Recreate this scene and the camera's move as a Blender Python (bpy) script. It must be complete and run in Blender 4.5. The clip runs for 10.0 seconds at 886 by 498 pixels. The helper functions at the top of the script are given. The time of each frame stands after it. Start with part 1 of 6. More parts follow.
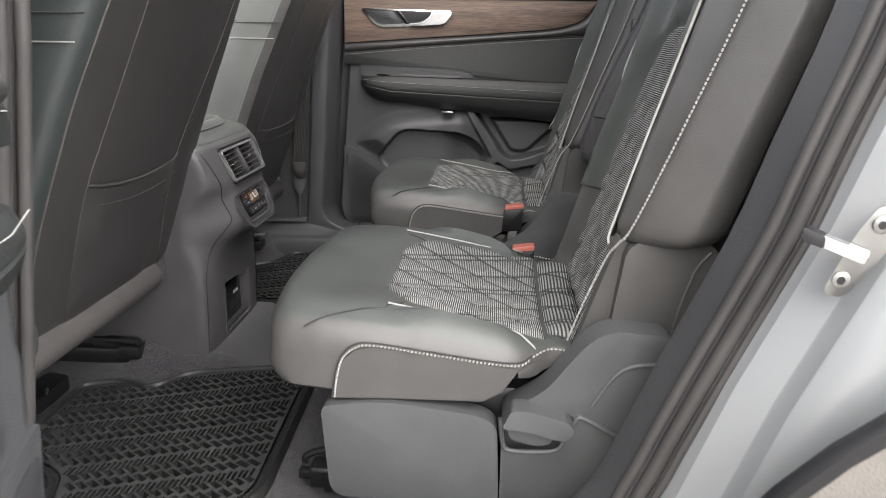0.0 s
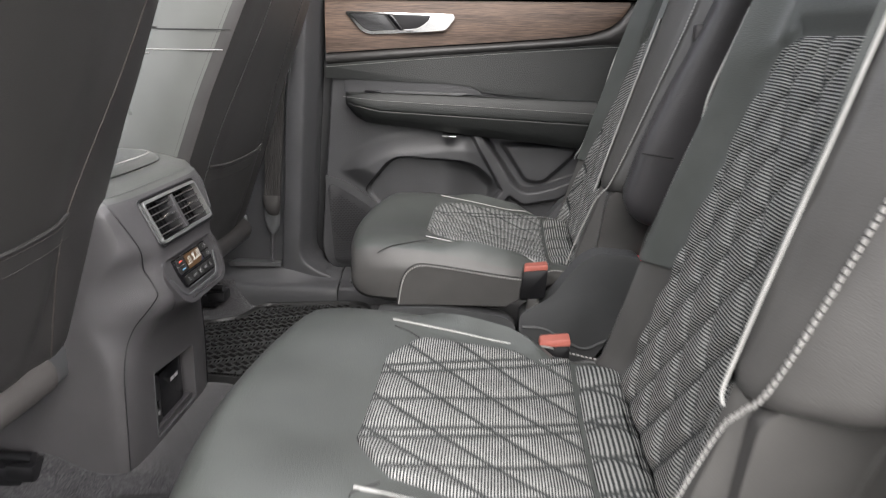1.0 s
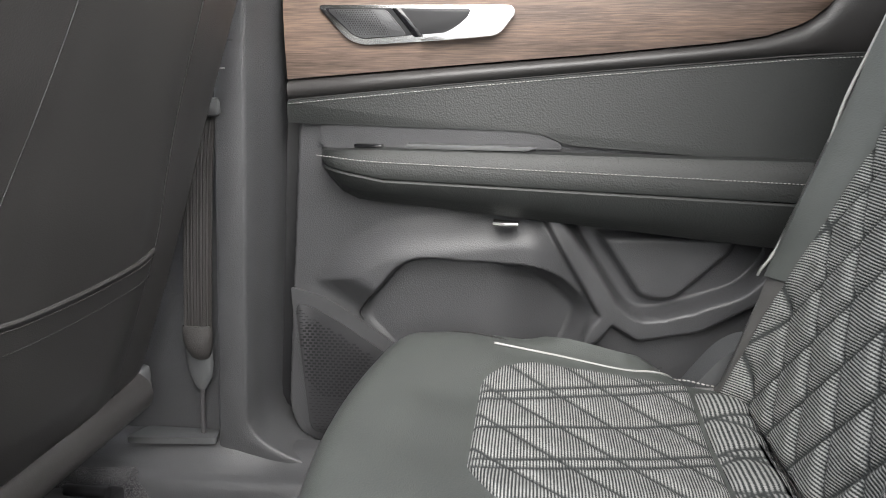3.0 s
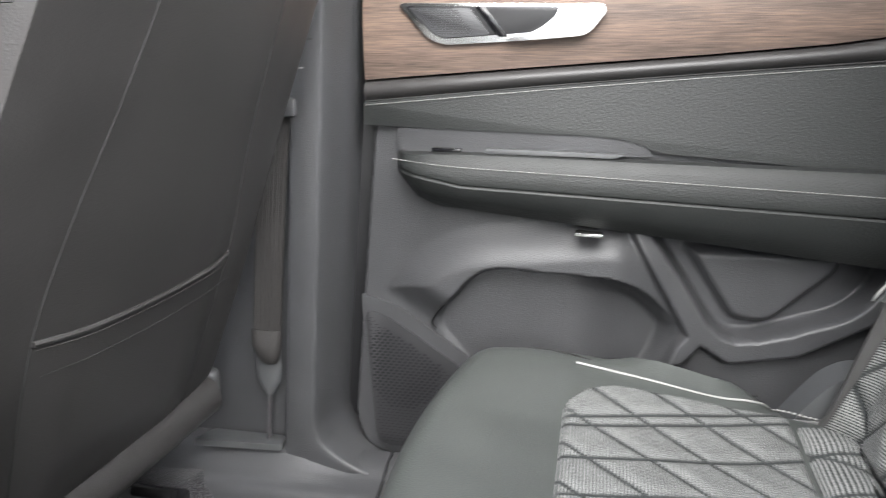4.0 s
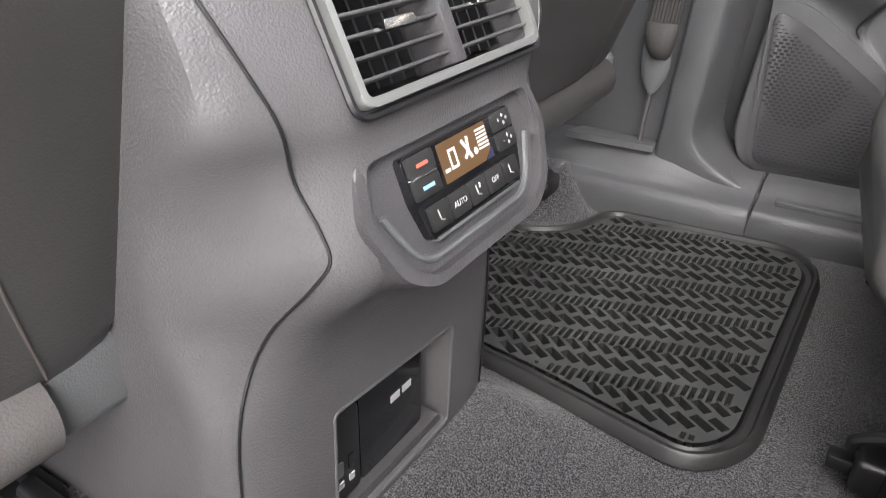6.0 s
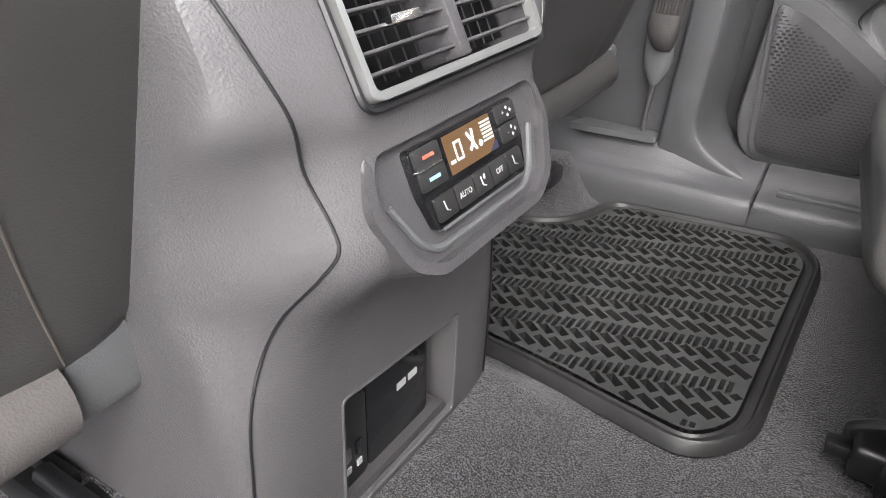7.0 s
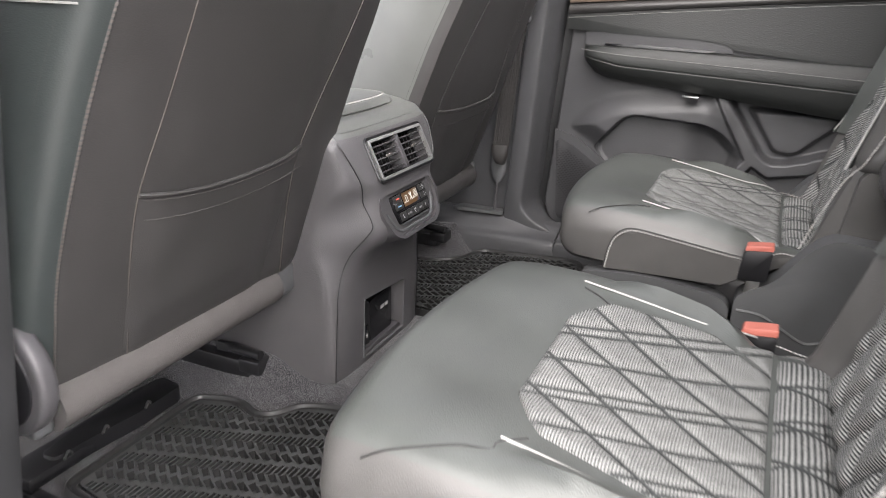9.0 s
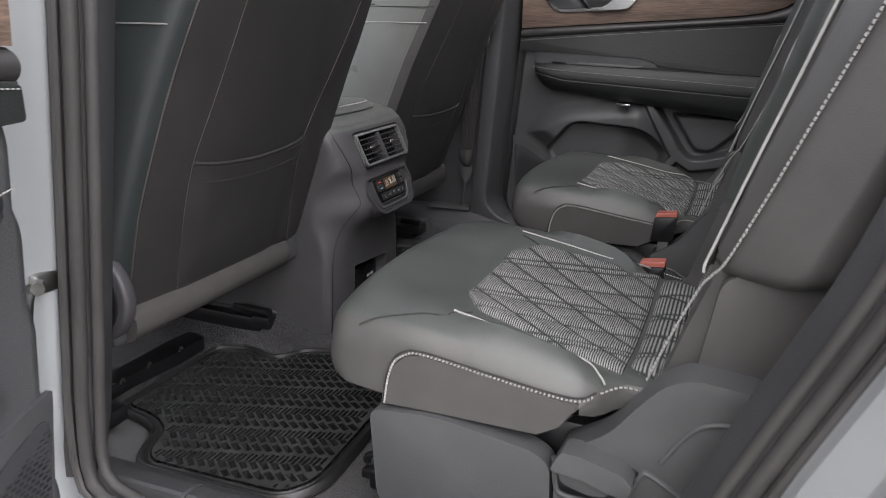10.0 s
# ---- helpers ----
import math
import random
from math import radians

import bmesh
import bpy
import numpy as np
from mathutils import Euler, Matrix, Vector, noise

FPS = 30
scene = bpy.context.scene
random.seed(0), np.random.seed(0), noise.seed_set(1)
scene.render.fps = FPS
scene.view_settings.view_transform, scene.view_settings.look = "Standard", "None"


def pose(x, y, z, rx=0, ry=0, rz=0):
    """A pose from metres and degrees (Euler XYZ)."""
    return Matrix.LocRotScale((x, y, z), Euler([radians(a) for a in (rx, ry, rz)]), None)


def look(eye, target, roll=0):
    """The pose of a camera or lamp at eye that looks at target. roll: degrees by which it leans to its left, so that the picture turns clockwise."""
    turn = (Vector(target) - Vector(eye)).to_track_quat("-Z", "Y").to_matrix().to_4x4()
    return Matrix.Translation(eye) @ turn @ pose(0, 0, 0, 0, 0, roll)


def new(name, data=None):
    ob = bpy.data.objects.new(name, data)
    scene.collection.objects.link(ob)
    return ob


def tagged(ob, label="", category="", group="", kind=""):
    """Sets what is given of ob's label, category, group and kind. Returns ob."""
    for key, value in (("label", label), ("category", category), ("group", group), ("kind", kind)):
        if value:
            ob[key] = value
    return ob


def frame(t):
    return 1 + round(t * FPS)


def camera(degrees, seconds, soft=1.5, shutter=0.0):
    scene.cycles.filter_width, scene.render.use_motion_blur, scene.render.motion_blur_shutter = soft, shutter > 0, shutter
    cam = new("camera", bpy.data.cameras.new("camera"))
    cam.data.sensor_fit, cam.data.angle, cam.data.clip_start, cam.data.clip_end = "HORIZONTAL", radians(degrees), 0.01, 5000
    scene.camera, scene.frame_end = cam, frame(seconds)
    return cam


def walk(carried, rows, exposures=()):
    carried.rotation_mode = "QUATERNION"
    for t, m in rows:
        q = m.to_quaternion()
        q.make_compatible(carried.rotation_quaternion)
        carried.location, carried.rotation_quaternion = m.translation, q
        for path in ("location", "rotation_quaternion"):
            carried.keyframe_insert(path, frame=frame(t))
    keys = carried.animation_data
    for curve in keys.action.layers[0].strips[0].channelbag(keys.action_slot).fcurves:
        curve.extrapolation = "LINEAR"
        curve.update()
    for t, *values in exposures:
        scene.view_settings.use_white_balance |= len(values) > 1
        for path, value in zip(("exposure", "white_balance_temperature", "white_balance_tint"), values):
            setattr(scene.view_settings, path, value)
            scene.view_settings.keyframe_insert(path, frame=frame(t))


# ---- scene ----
from mathutils.geometry import delaunay_2d_cdt

# World: x runs to the rear of the car, y to its right-hand side, z up; metres.
cam = camera(62.6, 10.0, soft=0.75, shutter=0.35)
PATH = [
    (0, (0.028, -1.516, 0.695), (-0.111, 0.397, 0.128), 0.7),
    (0.5, (0.034, -1.352, 0.694), (-0.111, 0.562, 0.133), 0.7),
    (1, (-0.001, -1.112, 0.704), (-0.145, 0.804, 0.148), 0.7),
    (1.5, (-0.021, -0.865, 0.706), (-0.189, 1.054, 0.165), 0.4),
    (2, (-0.041, -0.618, 0.704), (-0.24, 1.302, 0.18), 0.3),
    (2.5, (-0.095, -0.407, 0.689), (-0.265, 1.522, 0.189), 0.4),
    (2.7, (-0.089, -0.338, 0.679), (-0.291, 1.592, 0.193), -0.0),
    (3.8, (-0.112, -0.231, 0.663), (-0.44, 1.695, 0.232), 0.2),
    (4, (-0.122, -0.23, 0.671), (-0.524, 1.674, 0.208), 0.1),
    (4.3, (-0.164, -0.237, 0.675), (-0.711, 1.615, 0.155), -0.0),
    (4.5, (-0.207, -0.261, 0.667), (-0.829, 1.553, 0.099), 0.3),
    (5, (-0.282, -0.319, 0.601), (-1.083, 1.368, -0.115), 1.2),
    (5.5, (-0.296, -0.349, 0.536), (-1.186, 1.224, -0.322), 1.4),
    (6, (-0.292, -0.356, 0.51), (-1.208, 1.142, -0.448), 1.5),
    (6.2, (-0.289, -0.357, 0.508), (-1.217, 1.122, -0.467), 1.1),
    (7.3, (-0.288, -0.376, 0.523), (-1.196, 1.114, -0.455), 1.4),
    (7.5, (-0.258, -0.43, 0.549), (-1.157, 1.085, -0.397), 1.6),
    (8, (-0.153, -0.626, 0.627), (-1.008, 0.969, -0.226), 2.0),
    (8.5, (-0.044, -0.865, 0.674), (-0.845, 0.804, -0.083), 1.8),
    (9, (0.051, -1.093, 0.704), (-0.707, 0.626, 0.017), 1.6),
    (9.5, (0.142, -1.261, 0.706), (-0.593, 0.486, 0.067), 1.1),
    (10, (0.196, -1.385, 0.695), (-0.524, 0.379, 0.086), 1.0),
]
EXPOSURES = [(0.0, 1.84, 6450, 12), (0.5, 1.83, 6450, 12), (1.0, 2.1, 6450, 12), (2.5, 2.5, 6450, 10), (4.0, 2.95, 6250, 10), (5.0, 2.45, 6400, 12), (6.0, 3.25, 6450, 12), (7.5, 3.4, 6450, 13), (8.5, 2.8, 6500, 14), (9.0, 2.55, 6500, 14), (9.5, 2.22, 6500, 14), (10.0, 1.22, 6300, 14)]
walk(cam, [(t, look(eye, target, roll)) for t, eye, target, roll in PATH], EXPOSURES)

# ---- light ----
world = bpy.data.worlds.new("overcast_sky")
world.use_nodes = True
scene.world = world
wn = world.node_tree
sky = wn.nodes.new("ShaderNodeTexSky")
sky.sky_type = "NISHITA"
sky.sun_disc = False
sky.sun_elevation, sky.sun_rotation = radians(38), radians(115)
sky.air_density, sky.dust_density, sky.ozone_density = 1.0, 3.0, 1.0
veil = wn.nodes.new("ShaderNodeHueSaturation")
veil.inputs["Saturation"].default_value = 0.15
wn.links.new(sky.outputs[0], veil.inputs["Color"])
wn.links.new(veil.outputs[0], wn.nodes["Background"].inputs[0])
wn.nodes["Background"].inputs[1].default_value = 0.18
sun_data = bpy.data.lights.new("sun", "SUN")
sun_data.energy, sun_data.angle, sun_data.color = 1.7, radians(60), (1.0, 0.95, 0.88)
sun = new("sun", sun_data)
sun.matrix_basis = look((0.65, -3.9, 3.7), (0, 0, 0))


# ---- materials ----
def material(name, color, rough=0.5, metal=0.0, grain=0.0, grain_size=0.001, vary=0.15, vary_size=0.06, coat=0.0, spec=0.5, sheen=0.0, even=False):
    """A surface with a fine relief (grain) and a slow change of tone and gloss."""
    m = bpy.data.materials.new(name)
    m.use_nodes = True
    n, l = m.node_tree.nodes, m.node_tree.links
    b = n["Principled BSDF"]
    b.inputs["Metallic"].default_value = metal
    b.inputs["Coat Weight"].default_value = coat
    b.inputs["Coat Roughness"].default_value = 0.06
    b.inputs["Specular IOR Level"].default_value = spec
    b.inputs["Sheen Weight"].default_value = sheen
    tc = n.new("ShaderNodeTexCoord")
    slow = n.new("ShaderNodeTexNoise")
    slow.inputs["Scale"].default_value = 1.0 / vary_size
    slow.inputs["Detail"].default_value = 4
    l.new(tc.outputs["Object"], slow.inputs["Vector"])
    ramp = n.new("ShaderNodeValToRGB")
    lo, hi = 1 - vary, 1 + vary
    ramp.color_ramp.elements[0].position, ramp.color_ramp.elements[1].position = 0.3, 0.7
    ramp.color_ramp.elements[0].color = (*[min(1, c * lo) for c in color], 1)
    ramp.color_ramp.elements[1].color = (*[min(1, c * hi) for c in color], 1)
    l.new(slow.outputs["Fac"], ramp.inputs["Fac"])
    l.new(ramp.outputs["Color"], b.inputs["Base Color"])
    mr = n.new("ShaderNodeMapRange")
    mr.inputs["To Min"].default_value, mr.inputs["To Max"].default_value = max(0.02, rough - 0.06), min(1, rough + 0.06)
    l.new(slow.outputs["Fac"], mr.inputs["Value"])
    if even:
        b.inputs["Roughness"].default_value = rough
    else:
        l.new(mr.outputs["Result"], b.inputs["Roughness"])
    if grain > 0:
        fine = n.new("ShaderNodeTexVoronoi")
        fine.feature = "SMOOTH_F1"
        fine.inputs["Scale"].default_value = 1.0 / grain_size
        l.new(tc.outputs["Object"], fine.inputs["Vector"])
        bump = n.new("ShaderNodeBump")
        bump.inputs["Strength"].default_value, bump.inputs["Distance"].default_value = grain, grain_size * 0.5
        l.new(fine.outputs["Distance"], bump.inputs["Height"])
        l.new(bump.outputs["Normal"], b.inputs["Normal"])
    return m


def wood_material():
    m = material("open_pore_wood", (0.2, 0.14, 0.105), 0.55, vary=0.12)
    n, l = m.node_tree.nodes, m.node_tree.links
    tc = n.new("ShaderNodeTexCoord")
    mp = n.new("ShaderNodeMapping")
    mp.inputs["Scale"].default_value = (26, 60, 520)
    l.new(tc.outputs["Object"], mp.inputs["Vector"])
    g = n.new("ShaderNodeTexNoise")
    g.inputs["Scale"].default_value, g.inputs["Detail"].default_value, g.inputs["Distortion"].default_value = 1.0, 6, 0.4
    l.new(mp.outputs["Vector"], g.inputs["Vector"])
    mp2 = n.new("ShaderNodeMapping")
    mp2.inputs["Scale"].default_value = (3.5, 20, 55)
    l.new(tc.outputs["Object"], mp2.inputs["Vector"])
    g2 = n.new("ShaderNodeTexNoise")
    g2.inputs["Scale"].default_value, g2.inputs["Detail"].default_value = 1.0, 4
    l.new(mp2.outputs["Vector"], g2.inputs["Vector"])
    add = n.new("ShaderNodeMath")
    add.operation = "ADD"
    l.new(g.outputs["Fac"], add.inputs[0])
    l.new(g2.outputs["Fac"], add.inputs[1])
    ramp = n.new("ShaderNodeValToRGB")
    for pos, c in ((0.0, (0.035, 0.024, 0.019)), (1.0, (0.235, 0.155, 0.112))):
        ramp.color_ramp.elements[int(pos)].color = (*c, 1)
    ramp.color_ramp.elements[0].position, ramp.color_ramp.elements[1].position = 0.28, 0.72
    e = ramp.color_ramp.elements.new(0.48)
    e.color = (0.115, 0.08, 0.062, 1)
    half = n.new("ShaderNodeMath")
    half.operation = "MULTIPLY"
    half.inputs[1].default_value = 0.5
    l.new(add.outputs[0], half.inputs[0])
    l.new(half.outputs[0], ramp.inputs["Fac"])
    b = n["Principled BSDF"]
    l.new(ramp.outputs["Color"], b.inputs["Base Color"])
    bump = n.new("ShaderNodeBump")
    bump.inputs["Strength"].default_value, bump.inputs["Distance"].default_value = 0.5, 0.0006
    l.new(g.outputs["Fac"], bump.inputs["Height"])
    l.new(bump.outputs["Normal"], b.inputs["Normal"])
    return m


def quilt_material():
    """Woven cloth: fine light and dark ribs across the seat, plain dark cloth in the quilting seams (attribute seam)."""
    m = bpy.data.materials.new("striped_quilt_cloth")
    m.use_nodes = True
    n, l = m.node_tree.nodes, m.node_tree.links
    b = n["Principled BSDF"]
    b.inputs["Roughness"].default_value = 0.85
    b.inputs["Specular IOR Level"].default_value = 0.2
    uv = n.new("ShaderNodeUVMap")
    uv.uv_map = "UVMap"
    wob = n.new("ShaderNodeTexNoise")
    wob.inputs["Scale"].default_value, wob.inputs["Detail"].default_value = 340.0, 2
    l.new(uv.outputs["UV"], wob.inputs["Vector"])
    sep = n.new("ShaderNodeSeparateXYZ")
    l.new(uv.outputs["UV"], sep.inputs[0])
    def wave(src, period, phase=0.0):
        a = n.new("ShaderNodeMath"); a.operation = "MULTIPLY_ADD"
        a.inputs[1].default_value, a.inputs[2].default_value = 2 * math.pi / period, phase
        l.new(src, a.inputs[0])
        s = n.new("ShaderNodeMath"); s.operation = "SINE"
        l.new(a.outputs[0], s.inputs[0])
        return s.outputs[0]
    def op(kind, a, bb):
        q = n.new("ShaderNodeMath"); q.operation = kind
        for i, v in enumerate((a, bb)):
            if isinstance(v, (int, float)):
                q.inputs[i].default_value = v
            else:
                l.new(v, q.inputs[i])
        return q.outputs[0]
    # ribs, cut into short staggered threads by a finer wave along them
    rib = wave(sep.outputs["X"], 0.0030)
    half = wave(sep.outputs["X"], 0.0060)
    tick = wave(op("ADD", sep.outputs["Y"], op("MULTIPLY", half, 0.0006)), 0.0024)
    cloud = n.new("ShaderNodeTexNoise")
    cloud.inputs["Scale"].default_value, cloud.inputs["Detail"].default_value = 30.0, 3
    l.new(uv.outputs["UV"], cloud.inputs["Vector"])
    mix = op("ADD", op("ADD", rib, op("MULTIPLY", tick, 0.34)), op("MULTIPLY", op("SUBTRACT", wob.outputs["Fac"], 0.5), 1.3))
    mix = op("ADD", mix, op("MULTIPLY", op("SUBTRACT", cloud.outputs["Fac"], 0.5), 0.9))
    ramp = n.new("ShaderNodeValToRGB")
    ramp.color_ramp.elements[0].position, ramp.color_ramp.elements[1].position = 0.30, 0.76
    ramp.color_ramp.elements[0].color, ramp.color_ramp.elements[1].color = (0.028, 0.031, 0.031, 1), (0.27, 0.272, 0.265, 1)
    l.new(op("ADD", op("MULTIPLY", mix, 0.32), 0.5), ramp.inputs["Fac"])
    at = n.new("ShaderNodeAttribute")
    at.attribute_name = "seam"
    mixc = n.new("ShaderNodeMix")
    mixc.data_type = "RGBA"
    l.new(at.outputs["Fac"], mixc.inputs["Factor"])
    l.new(ramp.outputs["Color"], mixc.inputs[6])
    mixc.inputs[7].default_value = (0.036, 0.039, 0.039, 1)
    l.new(mixc.outputs[2], b.inputs["Base Color"])
    bump = n.new("ShaderNodeBump")
    bump.inputs["Strength"].default_value, bump.inputs["Distance"].default_value = 0.5, 0.0005
    l.new(mix, bump.inputs["Height"])
    l.new(bump.outputs["Normal"], b.inputs["Normal"])
    return m


def carpet_material():
    m = material("loop_carpet", (0.05, 0.05, 0.053), 0.95, vary=0.2, spec=0.1, sheen=0.2)
    n, l = m.node_tree.nodes, m.node_tree.links
    tc = n.new("ShaderNodeTexCoord")
    f = n.new("ShaderNodeTexNoise")
    f.inputs["Scale"].default_value, f.inputs["Detail"].default_value = 620.0, 3
    l.new(tc.outputs["Object"], f.inputs["Vector"])
    ramp = n.new("ShaderNodeValToRGB")
    ramp.color_ramp.elements[0].position, ramp.color_ramp.elements[1].position = 0.42, 0.66
    ramp.color_ramp.elements[0].color, ramp.color_ramp.elements[1].color = (0.007, 0.007, 0.009, 1), (0.098, 0.096, 0.099, 1)
    l.new(f.outputs["Fac"], ramp.inputs["Fac"])
    b = n["Principled BSDF"]
    l.new(ramp.outputs["Color"], b.inputs["Base Color"])
    bump = n.new("ShaderNodeBump")
    bump.inputs["Strength"].default_value, bump.inputs["Distance"].default_value = 1.0, 0.002
    l.new(f.outputs["Fac"], bump.inputs["Height"])
    l.new(bump.outputs["Normal"], b.inputs["Normal"])
    return m


def lamp_material(name, color, strength):
    m = bpy.data.materials.new(name)
    m.use_nodes = True
    b = m.node_tree.nodes["Principled BSDF"]
    b.inputs["Base Color"].default_value = (0.01, 0.01, 0.01, 1)
    b.inputs["Emission Color"].default_value = (*color, 1)
    b.inputs["Emission Strength"].default_value = strength
    return m


def tinted_glass():
    m = bpy.data.materials.new("privacy_glass")
    m.use_nodes = True
    n, l = m.node_tree.nodes, m.node_tree.links
    n.remove(n["Principled BSDF"])
    clear, shine, both = n.new("ShaderNodeBsdfTransparent"), n.new("ShaderNodeBsdfGlossy"), n.new("ShaderNodeMixShader")
    clear.inputs["Color"].default_value = (0.16, 0.165, 0.16, 1)
    shine.inputs["Roughness"].default_value = 0.02
    both.inputs["Fac"].default_value = 0.06
    l.new(clear.outputs[0], both.inputs[1])
    l.new(shine.outputs[0], both.inputs[2])
    l.new(both.outputs[0], n["Material Output"].inputs["Surface"])
    return m


PRIVACY_GLASS = tinted_glass()
LEATHER = material("grained_leather", (0.062, 0.067, 0.0635), 0.39, grain=0.28, grain_size=0.0016, vary=0.1)
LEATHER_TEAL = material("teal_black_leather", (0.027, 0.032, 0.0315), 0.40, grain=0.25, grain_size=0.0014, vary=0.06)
LEATHER_SIDE = material("smooth_leather", (0.034, 0.0325, 0.032), 0.42, grain=0.25, grain_size=0.0014, vary=0.1)
# Smooth leather lightened: gloss of the open side put into its colour
LEATHER_LIT = material("black_leather", (0.066, 0.0645, 0.0625), 0.40, grain=0.25, grain_size=0.0014, vary=0.1)
CLADDING = material("dusty_liner_plastic", (0.13, 0.12, 0.108), 0.8, grain=0.4, grain_size=0.003, vary=0.15)
# Lightened cover: bright reflections on console top and seat flank put into colour
COVER_LIT = material("lit_soft_cover", (0.092, 0.095, 0.090), 0.30, grain=0.2, grain_size=0.0012, vary=0.06)
RIBBED = material("perforated_leather", (0.017, 0.0187, 0.018), 0.55, grain=0.45, grain_size=0.0022, vary=0.08)
TRIM_PLASTIC = material("door_trim_plastic", (0.050, 0.0505, 0.053), 0.46, grain=0.42, grain_size=0.0017, vary=0.08)
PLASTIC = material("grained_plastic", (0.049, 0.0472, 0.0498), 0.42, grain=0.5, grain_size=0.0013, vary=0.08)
# Same plastic as above, lightened: light missing on the console put into colour
CONSOLE_LIT = material("lit_console_plastic", (0.066, 0.0635, 0.066), 0.42, grain=0.5, grain_size=0.0013, vary=0.08)
PLASTIC_GREY = material("grey_plastic_cover", (0.066, 0.068, 0.07), 0.46, grain=0.3, grain_size=0.0014, vary=0.08)
BLACK = material("black_plastic", (0.008, 0.008, 0.009), 0.4, vary=0.2)
GLOSS = material("gloss_black", (0.006, 0.006, 0.007), 0.12, vary=0.1)
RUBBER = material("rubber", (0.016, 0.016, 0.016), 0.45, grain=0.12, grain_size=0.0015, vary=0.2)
SEAL = material("door_seal_rubber", (0.04, 0.038, 0.037), 0.6, vary=0.15)
CHROME = material("satin_chrome", (0.75, 0.75, 0.74), 0.22, metal=1.0, vary=0.04)
SILVER = material("satin_silver_trim", (0.27, 0.275, 0.27), 0.33, metal=0.6, vary=0.05)
STEEL = material("bare_steel", (0.34, 0.34, 0.33), 0.36, metal=1.0, vary=0.1)
PIPING = material("light_piping", (0.31, 0.31, 0.298), 0.6, vary=0.08, vary_size=0.02)
THREAD = material("white_thread", (0.27, 0.265, 0.255), 0.7, vary=0.1, vary_size=0.01)
# Tops of the mat tread, lightened as if lit; slots use darker RUBBER
TREAD = material("lit_tread_rubber", (0.037, 0.038, 0.038), 0.40, grain=0.1, grain_size=0.0015, vary=0.25)
BRONZE_THREAD = material("bronze_thread", (0.05, 0.043, 0.039), 0.7)
SEAM = material("dark_thread", (0.025, 0.025, 0.025), 0.7)
FABRIC = material("grey_knit_cloth", (0.062, 0.058, 0.056), 0.85, grain=0.6, grain_size=0.0015, vary=0.1, spec=0.2)
WEBBING = material("belt_webbing", (0.022, 0.020, 0.019), 0.75, grain=0.5, grain_size=0.0016, vary=0.15)
RED = material("red_plastic", (0.42, 0.13, 0.10), 0.4, vary=0.1)
RED_WEB = material("red_webbing", (0.75, 0.012, 0.03), 0.6, grain=0.4, grain_size=0.0014)
PAINT = material("grey_car_paint", (0.25, 0.260, 0.267), 0.3, vary=0.0, coat=1.0, even=True)
GRILLE = material("grille_plastic", (0.028, 0.028, 0.030), 0.5, grain=0.2, grain_size=0.0012, vary=0.05)
HEADLINER = material("headliner_cloth", (0.55, 0.54, 0.52), 0.95, grain=0.3, grain_size=0.001)
GROUND = material("concrete_paving", (0.3, 0.285, 0.265), 0.9, grain=0.5, grain_size=0.004, vary=0.2, vary_size=0.4)
WOOD, QUILT, CARPET = wood_material(), quilt_material(), carpet_material()
DISPLAY = lamp_material("amber_display", (1.0, 0.46, 0.10), 0.022)
DISPLAY_BLUE = lamp_material("blue_display", (0.25, 0.32, 1.0), 0.012)
GLYPH = lamp_material("white_backlit_glyph", (1.0, 0.95, 0.85), 0.16)
PRINT = material("white_print", (0.3, 0.3, 0.3), 0.5)
PRINT_RED = material("red_print", (0.6, 0.09, 0.06), 0.5)
PRINT_BLUE = material("blue_print", (0.2, 0.4, 0.6), 0.5)


# ---- mesh helpers ----
def thing(name, at, label, category, group="", kind=""):
    ob = new(name)
    ob.empty_display_size = 0.05
    ob.matrix_basis = Matrix.Translation(at)
    return tagged(ob, label, category, group, kind)


def put(name, verts, faces, mat, parent=None, label="", sharp=40, uv=None, seam=None):
    """One mesh object with its points in world places, under a thing or a part, or alone."""
    me = bpy.data.meshes.new(name)
    me.from_pydata([tuple(v) for v in verts], [], faces)
    bm = bmesh.new()
    bm.from_mesh(me)
    bmesh.ops.recalc_face_normals(bm, faces=bm.faces)
    bm.to_mesh(me)
    bm.free()
    me.materials.append(mat)
    me.shade_smooth()
    if sharp:
        me.set_sharp_from_angle(angle=radians(sharp))
    if uv is not None:
        lay = me.uv_layers.new(name="UVMap")
        for lp in me.loops:
            lay.data[lp.index].uv = uv[lp.vertex_index]
    if seam is not None:
        at = me.attributes.new("seam", "FLOAT", "POINT")
        for i, v in enumerate(seam):
            at.data[i].value = v
    ob = new(name, me)
    if parent is not None:
        ob.parent = parent
        if parent.type == "EMPTY":
            ob.matrix_parent_inverse = parent.matrix_basis.inverted()
    if label:
        tagged(ob, label)
    return ob


def join(*geos):
    v, f = [], []
    for gv, gf in geos:
        k = len(v)
        v += list(gv)
        f += [[i + k for i in q] for q in gf]
    return v, f


def loft(rings, caps=True):
    n = len(rings[0])
    v = [p for r in rings for p in r]
    f = [[i * n + j, i * n + (j + 1) % n, (i + 1) * n + (j + 1) % n, (i + 1) * n + j] for i in range(len(rings) - 1) for j in range(n)]
    if caps:
        f += [list(range(n))[::-1], [(len(rings) - 1) * n + j for j in range(n)]]
    return v, f


